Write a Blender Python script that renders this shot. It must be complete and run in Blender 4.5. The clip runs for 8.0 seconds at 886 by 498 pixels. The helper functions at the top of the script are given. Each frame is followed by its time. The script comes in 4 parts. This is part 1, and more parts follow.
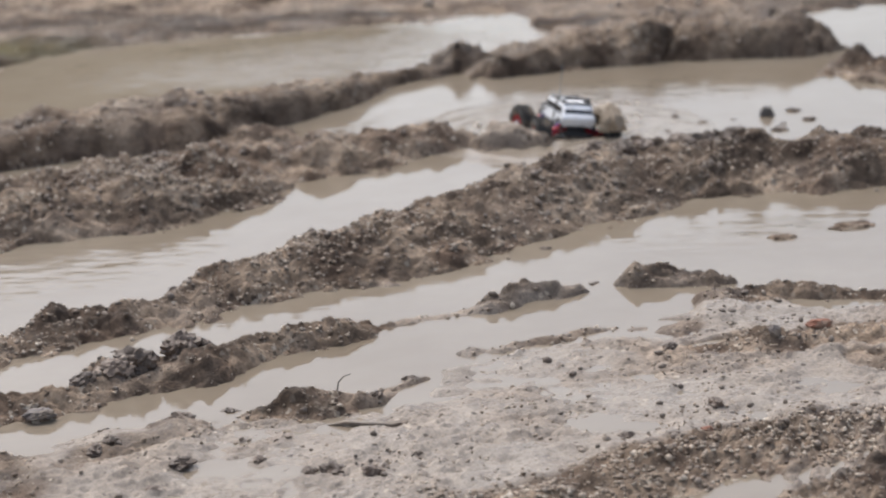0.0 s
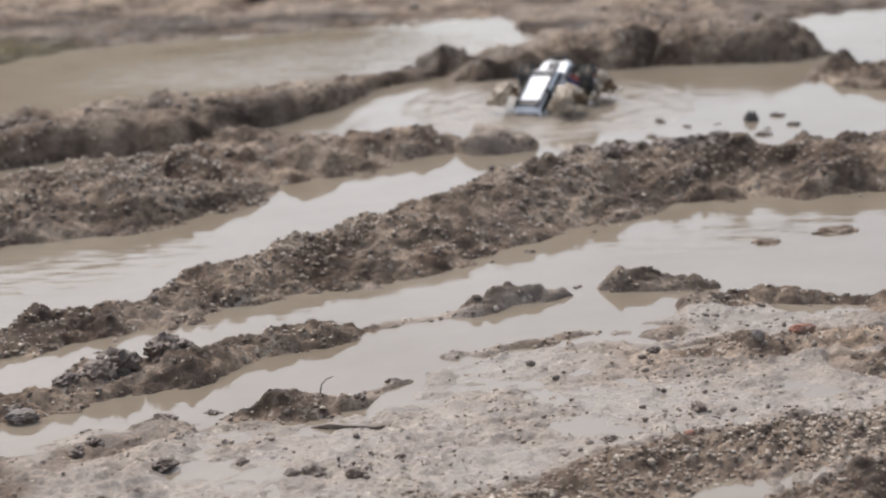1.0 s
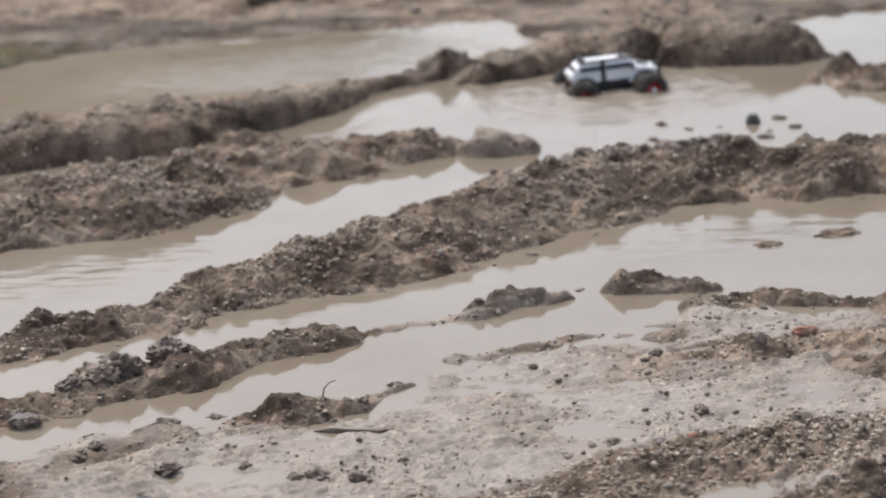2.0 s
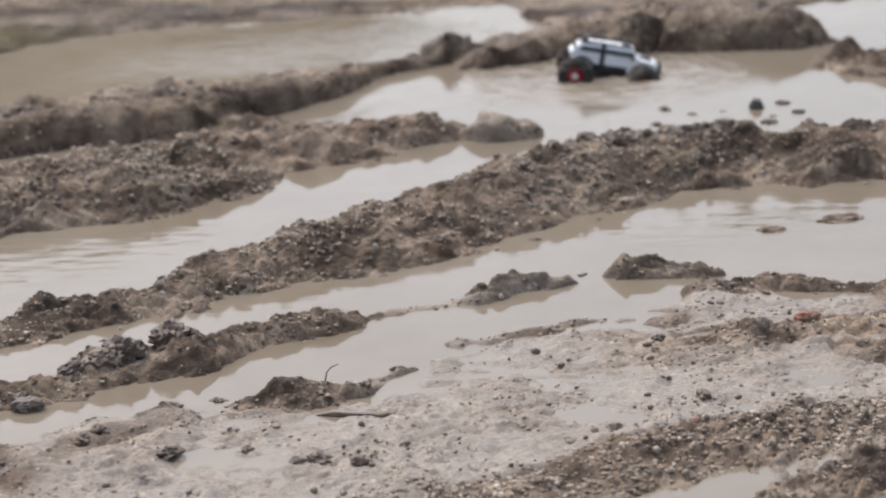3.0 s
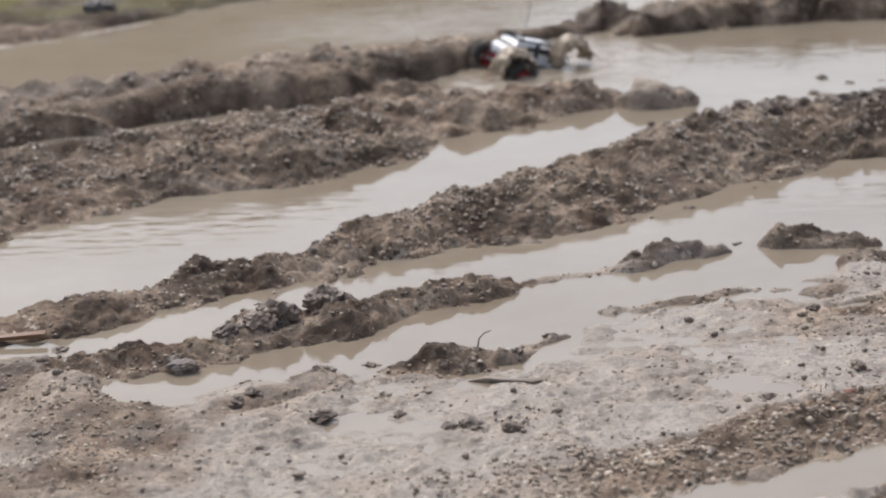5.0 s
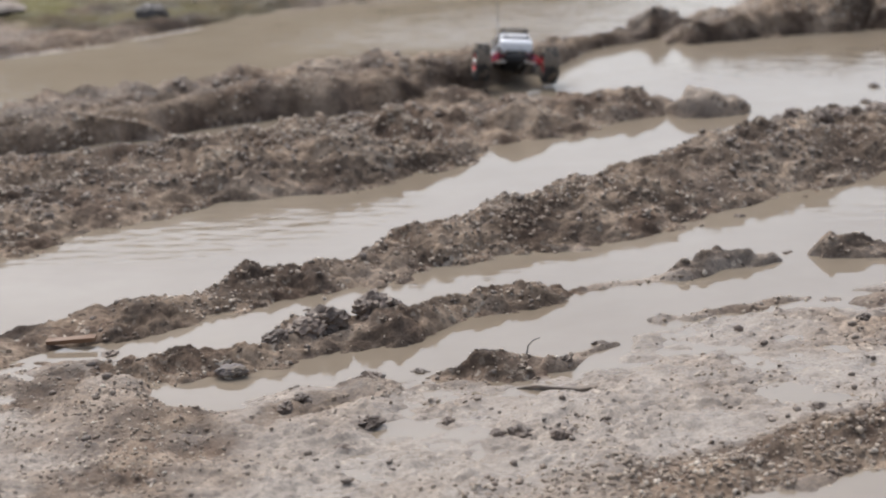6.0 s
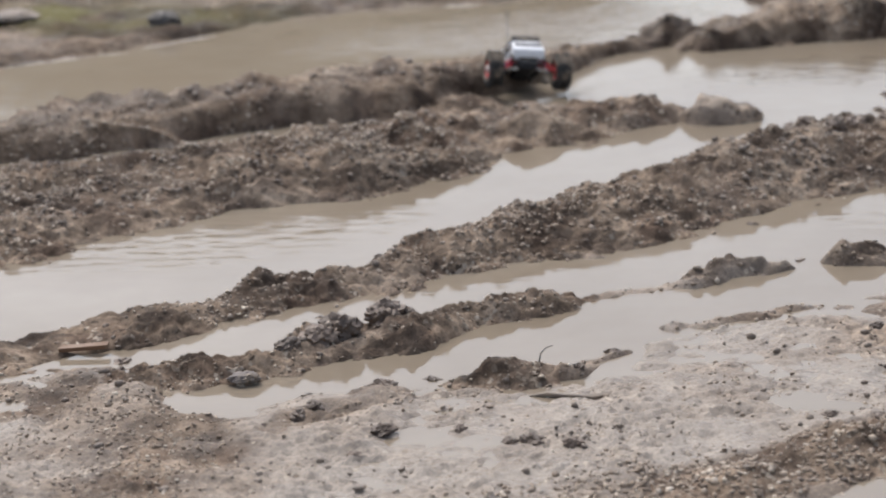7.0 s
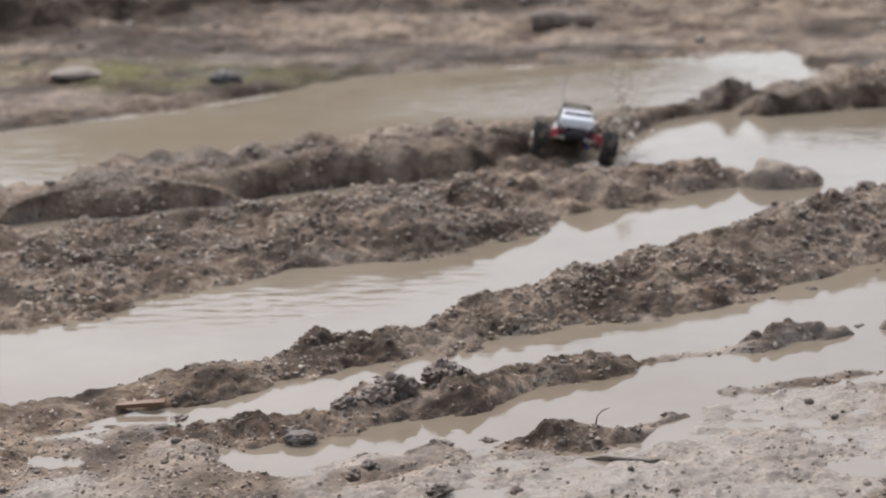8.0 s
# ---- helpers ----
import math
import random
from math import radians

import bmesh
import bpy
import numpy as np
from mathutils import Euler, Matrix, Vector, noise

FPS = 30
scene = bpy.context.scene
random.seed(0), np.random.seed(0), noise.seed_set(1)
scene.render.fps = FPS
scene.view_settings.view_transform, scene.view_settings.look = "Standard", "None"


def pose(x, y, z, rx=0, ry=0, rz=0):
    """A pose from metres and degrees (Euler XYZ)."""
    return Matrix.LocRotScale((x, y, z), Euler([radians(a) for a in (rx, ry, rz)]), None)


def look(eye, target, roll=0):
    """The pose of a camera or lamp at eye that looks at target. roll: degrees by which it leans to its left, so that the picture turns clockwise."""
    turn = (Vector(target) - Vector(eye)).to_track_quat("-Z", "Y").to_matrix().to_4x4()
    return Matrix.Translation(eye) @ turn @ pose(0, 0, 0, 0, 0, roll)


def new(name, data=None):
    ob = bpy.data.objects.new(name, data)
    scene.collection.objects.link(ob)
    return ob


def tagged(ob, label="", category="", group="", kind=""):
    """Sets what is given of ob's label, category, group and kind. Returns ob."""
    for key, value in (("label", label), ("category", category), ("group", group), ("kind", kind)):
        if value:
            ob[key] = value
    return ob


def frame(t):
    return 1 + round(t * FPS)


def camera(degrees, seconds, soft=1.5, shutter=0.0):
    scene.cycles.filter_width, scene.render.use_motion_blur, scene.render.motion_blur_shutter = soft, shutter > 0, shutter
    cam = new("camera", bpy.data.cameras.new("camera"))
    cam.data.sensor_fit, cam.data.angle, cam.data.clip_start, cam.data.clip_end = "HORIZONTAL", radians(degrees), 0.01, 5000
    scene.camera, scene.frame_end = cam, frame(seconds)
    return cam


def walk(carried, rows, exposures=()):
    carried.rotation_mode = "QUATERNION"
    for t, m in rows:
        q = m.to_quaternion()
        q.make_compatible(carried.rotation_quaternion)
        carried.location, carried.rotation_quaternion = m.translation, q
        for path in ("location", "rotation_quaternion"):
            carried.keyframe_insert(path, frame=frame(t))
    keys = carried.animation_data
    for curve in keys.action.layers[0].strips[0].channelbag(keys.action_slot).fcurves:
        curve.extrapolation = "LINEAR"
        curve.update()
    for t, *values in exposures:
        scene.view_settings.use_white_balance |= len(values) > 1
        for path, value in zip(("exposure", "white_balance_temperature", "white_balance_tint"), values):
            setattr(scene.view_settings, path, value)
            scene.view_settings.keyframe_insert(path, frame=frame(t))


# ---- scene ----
# Telephoto view over a rutted, flooded mud yard; a small radio-controlled truck drives through the pools.
cam = camera(20.0, 8.0, soft=2.0)
cam.data.dof.use_dof = True
cam.data.dof.focus_distance = 4.9
cam.data.dof.aperture_fstop = 3.5
EYE = 1.6
# seconds, yaw, pitch, roll of a camera that stands still and turns
TURNS = [
    (0.0, -0.274, -15.652, -2.336), (0.2, -0.255, -15.657, -2.349), (0.5, -0.591, -15.650, -1.962), (0.7, -0.857, -15.649, -1.981), (1.0, -0.658, -15.599, -1.921),
    (1.2, -0.580, -15.520, -2.000), (2.3, -0.709, -15.520, -2.200), (2.5, -0.928, -15.481, -2.175), (2.7, -0.817, -15.894, -1.921), (2.8, -0.630, -15.988, -1.878),
    (3.0, -0.529, -15.873, -1.977), (3.2, -0.461, -15.954, -2.098), (3.5, 0.004, -16.004, -2.000), (3.7, 0.023, -15.935, -1.921), (4.0, 0.478, -16.047, -1.824), (4.2, 1.342, -16.259, -2.122),
    (4.4, 2.050, -16.424, -2.146), (4.5, 2.276, -16.391, -2.209), (4.7, 2.540, -16.373, -2.343), (5.0, 3.141, -16.497, -2.450), (5.2, 3.647, -16.644, -2.494),
    (6.3, 4.319, -16.045, -2.410), (6.5, 4.283, -15.920, -2.410), (6.7, 4.429, -15.986, -2.303), (7.0, 4.603, -16.112, -2.442), (7.1, 4.710, -15.255, -2.260), (7.2, 4.717, -14.840, -2.195),
    (7.3, 4.746, -14.646, -2.155), (7.5, 4.766, -14.107, -2.137), (7.7, 5.146, -14.187, -2.031), (8.0, 5.914, -14.675, -2.126),
]


def turned(yaw, pitch, roll):
    return pose(0, 0, EYE, 0, 0, yaw) @ pose(0, 0, 0, 90 + pitch, 0, 0) @ pose(0, 0, 0, 0, 0, roll)


walk(cam, [(t, turned(a, b, c)) for t, a, b, c in TURNS])

# ---- world and light: a bright overcast sky ----
world = bpy.data.worlds.new("overcast")
scene.world = world
world.use_nodes = True
wn, wl = world.node_tree.nodes, world.node_tree.links
sky = wn.new("ShaderNodeTexSky")
sky.sky_type, sky.sun_disc = "NISHITA", False
sky.sun_elevation, sky.sun_rotation = radians(56), radians(-28)
sky.dust_density, sky.air_density = 4.0, 1.0
grey = wn.new("ShaderNodeHueSaturation")
grey.inputs["Saturation"].default_value = 0.68
wl.new(sky.outputs[0], grey.inputs["Color"])
wl.new(grey.outputs[0], wn["Background"].inputs["Color"])
wn["Background"].inputs["Strength"].default_value = 0.128
sun = new("sun", bpy.data.lights.new("sun", "SUN"))
sun.data.energy, sun.data.angle, sun.data.color = 0.95, radians(30), (1.0, 0.98, 0.96)
sun.matrix_basis = look((-3.0, 11.0, 12.0), (0.0, 6.0, 0.0))
scene.view_settings.exposure = 0.75


# ---- materials ----
def material(name):
    m = bpy.data.materials.new(name)
    m.use_nodes = True
    return m, m.node_tree.nodes, m.node_tree.links, m.node_tree.nodes["Principled BSDF"]


def noise_node(n, l, scale, detail=4.0, rough=0.6, coords=None):
    t = n.new("ShaderNodeTexNoise")
    t.inputs["Scale"].default_value, t.inputs["Detail"].default_value, t.inputs["Roughness"].default_value = scale, detail, rough
    if coords:
        l.new(coords, t.inputs["Vector"])
    return t


def ramp_node(n, l, source, stops):
    r = n.new("ShaderNodeValToRGB")
    while len(r.color_ramp.elements) < len(stops):
        r.color_ramp.elements.new(0.5)
    for e, (at, colour) in zip(r.color_ramp.elements, stops):
        e.position, e.color = at, (*colour, 1)
    l.new(source, r.inputs[0])
    return r


def mixed(n, l, factor, a, b):
    m = n.new("ShaderNodeMix")
    m.data_type = "RGBA"
    if isinstance(factor, float):
        m.inputs[0].default_value = factor
    else:
        l.new(factor, m.inputs[0])
    for socket, value in ((m.inputs[6], a), (m.inputs[7], b)):
        if isinstance(value, tuple):
            socket.default_value = (*value, 1)
        else:
            l.new(value, socket)
    return m.outputs[2]


def spread(n, l, source, a, b, c, d):
    m = n.new("ShaderNodeMapRange")
    for k, v in enumerate((a, b, c, d)):
        m.inputs[k + 1].default_value = v
    l.new(source, m.inputs[0])
    return m.outputs[0]


def relief(n, l, p, source, strength, distance):
    b = n.new("ShaderNodeBump")
    b.inputs["Strength"].default_value, b.inputs["Distance"].default_value = strength, distance
    l.new(source, b.inputs["Height"])
    l.new(b.outputs[0], p.inputs["Normal"])


def mud_material():
    m, n, l, p = material("wet_mud")
    co = n.new("ShaderNodeTexCoord").outputs["Object"]
    silt = n.new("ShaderNodeAttribute")
    silt.attribute_name = "silt"
    grass = n.new("ShaderNodeAttribute")
    grass.attribute_name = "moss"
    big, mid, fine = noise_node(n, l, 2.6, 4, 0.6, co), noise_node(n, l, 17, 5, 0.65, co), noise_node(n, l, 130, 4, 0.7, co)
    loam = noise_node(n, l, 7.5, 4, 0.6, co)
    dark_loam = ramp_node(n, l, mid.outputs[0], [(0.34, (0.058, 0.038, 0.027)), (0.5, (0.110, 0.075, 0.054)), (0.66, (0.20, 0.145, 0.107))])
    tan_loam = ramp_node(n, l, mid.outputs[0], [(0.34, (0.172, 0.124, 0.087)), (0.5, (0.285, 0.216, 0.158)), (0.66, (0.40, 0.316, 0.242))])
    soil_mix = mixed(n, l, spread(n, l, loam.outputs[0], 0.40, 0.58, 0.0, 1.0), dark_loam.outputs[0], tan_loam.outputs[0])
    # mask of dark earth, which also carries the shade painted on cut bank faces
    peat_shade = n.new("ShaderNodeAttribute")
    peat_shade.attribute_name = "topsoil_shade"

    pale = ramp_node(n, l, mid.outputs[0], [(0.3, (0.232, 0.196, 0.164)), (0.55, (0.300, 0.260, 0.222)), (0.75, (0.355, 0.313, 0.272))])
    blend = n.new("ShaderNodeMath")
    blend.operation = "ADD"
    l.new(silt.outputs["Fac"], blend.inputs[0])
    l.new(spread(n, l, big.outputs[0], 0.3, 0.7, -0.3, 0.3), blend.inputs[1])
    colour = mixed(n, l, blend.outputs[0], soil_mix, pale.outputs[0])
    grit = ramp_node(n, l, fine.outputs[0], [(0.3, (0.42, 0.40, 0.37)), (0.5, (1, 1, 1)), (0.72, (1.35, 1.3, 1.22))])
    cells = n.new("ShaderNodeTexVoronoi")
    cells.inputs["Scale"].default_value, cells.inputs["Randomness"].default_value = 105, 1.0
    l.new(co, cells.inputs["Vector"])
    pick = n.new("ShaderNodeSeparateColor")
    l.new(cells.outputs["Color"], pick.inputs[0])
    chip = ramp_node(n, l, pick.outputs[0], [(0.0, (0.060, 0.045, 0.035)), (0.4, (0.14, 0.108, 0.082)), (0.7, (0.25, 0.204, 0.160)), (1.0, (0.45, 0.388, 0.318))])
    where = noise_node(n, l, 7, 3, 0.6, co)
    loose = n.new("ShaderNodeMath")
    loose.operation = "MULTIPLY"
    l.new(spread(n, l, where.outputs[0], 0.48, 0.64, 0.02, 0.62), loose.inputs[0])
    l.new(spread(n, l, silt.outputs["Fac"], 0.0, 1.0, 0.85, 0.22), loose.inputs[1])
    chosen = n.new("ShaderNodeMath")
    chosen.operation = "LESS_THAN"
    l.new(pick.outputs[1], chosen.inputs[0])
    l.new(loose.outputs[0], chosen.inputs[1])
    colour = mixed(n, l, chosen.outputs[0], colour, chip.outputs[0])
    mult = n.new("ShaderNodeMix")
    mult.data_type, mult.blend_type = "RGBA", "MULTIPLY"
    mult.inputs[0].default_value = 0.75
    black_earth_shade = ramp_node(n, l, mid.outputs[0], [(0.36, (0.032, 0.022, 0.016)), (0.55, (0.060, 0.042, 0.031)), (0.7, (0.11, 0.080, 0.060))])
    colour = mixed(n, l, peat_shade.outputs["Fac"], colour, black_earth_shade.outputs[0])
    l.new(colour, mult.inputs[6])
    l.new(grit.outputs[0], mult.inputs[7])
    green = mixed(n, l, grass.outputs["Fac"], mult.outputs[2], (0.125, 0.112, 0.040))
    l.new(green, p.inputs["Base Color"])
    gloss = n.new("ShaderNodeMath")
    gloss.operation = "ADD"
    l.new(spread(n, l, mid.outputs[0], 0.35, 0.65, -0.15, 0.2), gloss.inputs[0])
    l.new(spread(n, l, silt.outputs["Fac"], 0.0, 1.0, 0.72, 0.34), gloss.inputs[1])
    l.new(gloss.outputs[0], p.inputs["Roughness"])
    l.new(spread(n, l, silt.outputs["Fac"], 0.0, 1.0, 0.13, 0.36), p.inputs["Specular IOR Level"])
    relief(n, l, p, fine.outputs[0], 0.55, 0.006)
    return m


def water_material():
    m, n, l, p = material("muddy_water")
    co = n.new("ShaderNodeTexCoord").outputs["Object"]
    swirl = noise_node(n, l, 1.7, 4, 0.6, co)
    tint = ramp_node(n, l, swirl.outputs[0], [(0.3, (0.205, 0.166, 0.122)), (0.55, (0.235, 0.195, 0.148)), (0.75, (0.265, 0.225, 0.176))])
    l.new(tint.outputs[0], p.inputs["Base Color"])
    p.inputs["Roughness"].default_value = 0.02
    p.inputs["IOR"].default_value = 1.43
    stretch = n.new("ShaderNodeMapping")
    stretch.inputs["Scale"].default_value, stretch.inputs["Rotation"].default_value = (9, 26, 9), (0, 0, radians(14))
    l.new(co, stretch.inputs["Vector"])
    rip = noise_node(n, l, 1.0, 2, 0.45, stretch.outputs[0])
    calm = noise_node(n, l, 0.9, 2, 0.5, co)
    stirred = []
    for (cx, cy), (rx, ry), turn in (((-0.98, 5.62), (0.62, 0.24), 24), ((0.55, 7.30), (0.6, 0.25), 5), ((-0.35, 8.1), (0.95, 0.4), 15), ((0.75, 5.72), (0.4, 0.16), 12)):
        place = n.new("ShaderNodeMapping")
        place.vector_type = "TEXTURE"
        place.inputs["Location"].default_value, place.inputs["Rotation"].default_value, place.inputs["Scale"].default_value = (cx, cy, 0), (0, 0, radians(turn)), (rx, ry, 1)
        l.new(co, place.inputs["Vector"])
        ball = n.new("ShaderNodeTexGradient")
        ball.gradient_type = "SPHERICAL"
        l.new(place.outputs[0], ball.inputs["Vector"])
        stirred.append(ball.outputs["Fac"])
    total = spread(n, l, calm.outputs[0], 0.40, 0.60, 0.10, 0.45)
    for fac in stirred:
        more = n.new("ShaderNodeMath")
        more.operation = "MULTIPLY_ADD"
        more.inputs[1].default_value = 2.6
        l.new(fac, more.inputs[0])
        l.new(total, more.inputs[2])
        total = more.outputs[0]
    amount = n.new("ShaderNodeMath")
    amount.operation = "MULTIPLY"
    l.new(rip.outputs[0], amount.inputs[0])
    l.new(total, amount.inputs[1])
    relief(n, l, p, amount.outputs[0], 0.36, 0.006)
    return m


def churned_material():
    """Water stirred up by the wheels: full of silt and too broken to mirror."""
    m, n, l, p = material("churned_water")
    co = n.new("ShaderNodeTexCoord").outputs["Object"]
    swirl, fine = noise_node(n, l, 7, 5, 0.6, co), noise_node(n, l, 45, 3, 0.6, co)
    tint = ramp_node(n, l, swirl.outputs[0], [(0.3, (0.235, 0.194, 0.147)), (0.55, (0.275, 0.231, 0.182)), (0.75, (0.32, 0.274, 0.222))])
    l.new(tint.outputs[0], p.inputs["Base Color"])
    p.inputs["Roughness"].default_value, p.inputs["IOR"].default_value = 0.16, 1.40
    relief(n, l, p, fine.outputs[0], 0.4, 0.006)
    return m


def stone_material():
    m, n, l, p = material("gravel")
    geo = n.new("ShaderNodeNewGeometry")
    co = n.new("ShaderNodeTexCoord").outputs["Object"]
    tone = ramp_node(n, l, geo.outputs["Random Per Island"], [(0.0, (0.14, 0.102, 0.072)), (0.25, (0.21, 0.155, 0.110)), (0.5, (0.30, 0.235, 0.175)), (0.8, (0.42, 0.345, 0.265)), (1.0, (0.56, 0.49, 0.40))])
    dirt = noise_node(n, l, 60, 3, 0.6, co)
    l.new(mixed(n, l, spread(n, l, dirt.outputs[0], 0.42, 0.7, 0.0, 0.75), tone.outputs[0], (0.17, 0.125, 0.09)), p.inputs["Base Color"])
    p.inputs["Roughness"].default_value = 0.5
    return m


def clod_material():
    m, n, l, p = material("clod_soil")
    info = n.new("ShaderNodeObjectInfo")
    co = n.new("ShaderNodeTexCoord").outputs["Object"]
    fine = noise_node(n, l, 70, 5, 0.7, co)
    soil = ramp_node(n, l, fine.outputs[0], [(0.3, (0.072, 0.052, 0.040)), (0.55, (0.14, 0.104, 0.080)), (0.75, (0.25, 0.195, 0.15))])
    lift = n.new("ShaderNodeHueSaturation")
    l.new(spread(n, l, info.outputs["Random"], 0, 1, 0.75, 1.35), lift.inputs["Value"])
    l.new(soil.outputs[0], lift.inputs["Color"])
    l.new(lift.outputs[0], p.inputs["Base Color"])
    p.inputs["Roughness"].default_value = 0.5
    relief(n, l, p, fine.outputs[0], 0.6, 0.006)
    return m


def plain(name, colour, rough=0.5, metal=0.0, mud=0.0, coat=0.0):
    m, n, l, p = material(name)
    co = n.new("ShaderNodeTexCoord").outputs["Object"]
    splat = noise_node(n, l, 28, 5, 0.65, co)
    mask = spread(n, l, splat.outputs[0], 0.62 - 0.3 * mud, 0.72 - 0.3 * mud, 0.0, min(1.0, 0.25 + mud))
    l.new(mixed(n, l, mask, colour, (0.26, 0.21, 0.16)), p.inputs["Base Color"])
    l.new(spread(n, l, splat.outputs[0], 0.4, 0.7, rough, min(1.0, rough + 0.25)), p.inputs["Roughness"])
    p.inputs["Metallic"].default_value = metal
    p.inputs["Coat Weight"].default_value = coat
    return m


MUD, WATER, CHURNED, STONE, CLOD = mud_material(), water_material(), churned_material(), stone_material(), clod_material()


# ---- noise on arrays ----
def hashed(ix, iy, seed):
    h = (ix * 374761393 + iy * 668265263 + seed * 1442695041) & 0xFFFFFFFF
    h = ((h ^ (h >> 13)) * 1274126177) & 0xFFFFFFFF
    return ((h ^ (h >> 16)) & 0xFFFFFF) / float(0xFFFFFF)


def value_noise(x, y, size, seed):
    x, y = x / size, y / size
    ix, iy = np.floor(x).astype(np.int64), np.floor(y).astype(np.int64)
    u, v = x - ix, y - iy
    u, v = u * u * u * (u * (u * 6 - 15) + 10), v * v * v * (v * (v * 6 - 15) + 10)
    a, b = hashed(ix, iy, seed), hashed(ix + 1, iy, seed)
    c, d = hashed(ix, iy + 1, seed), hashed(ix + 1, iy + 1, seed)
    return 2 * ((a + (b - a) * u) * (1 - v) + (c + (d - c) * u) * v) - 1


def fbm(x, y, size, octaves, seed):
    total, gain = 0, 1.0
    for k in range(octaves):
        total = total + gain * value_noise(x * math.cos(k) - y * math.sin(k), x * math.sin(k) + y * math.cos(k), size, seed + k)
        size, gain = size / 2.1, gain * 0.5
    return total


def lumps(x, y, size, seed):
    """Rounded clods, one in each cell of a jittered grid, of uneven size."""
    x, y = x / size, y / size
    ix, iy = np.floor(x).astype(np.int64), np.floor(y).astype(np.int64)
    best = np.zeros_like(x)
    for dx in (-1, 0, 1):
        for dy in (-1, 0, 1):
            cx, cy = ix + dx, iy + dy
            px, py = cx + hashed(cx, cy, seed), cy + hashed(cx, cy, seed + 7)
            r = 0.25 + 0.6 * hashed(cx, cy, seed + 13) ** 1.5
            d = ((x - px) ** 2 + (y - py) ** 2) / (r * r)
            best = np.maximum(best, r * np.sqrt(np.clip(1 - d, 0, 1)))
    return best


def clods(x, y, size, seed):
    """Angular chunks: domes of uneven size with corners, each cut off by a tilted plane."""
    x, y = x / size, y / size
    ix, iy = np.floor(x).astype(np.int64), np.floor(y).astype(np.int64)
    best = np.zeros_like(x)
    for dx in (-1, 0, 1):
        for dy in (-1, 0, 1):
            cx, cy = ix + dx, iy + dy
            ex, ey = x - cx - hashed(cx, cy, seed), y - cy - hashed(cx, cy, seed + 7)
            r = 0.28 + 0.55 * hashed(cx, cy, seed + 13) ** 1.5
            a = 6.283 * hashed(cx, cy, seed + 19)
            c, s = np.cos(a), np.sin(a)
            p, q = (ex * c + ey * s) / r, (ey * c - ex * s) / r
            d = 0.45 * (p * p + q * q) + 0.55 * np.maximum(np.abs(p), np.abs(q)) ** 2
            best = np.maximum(best, r * np.minimum(np.sqrt(np.clip(1 - d, 0, 1)), np.clip(0.62 + 0.5 * p, 0, 1)))
    return best


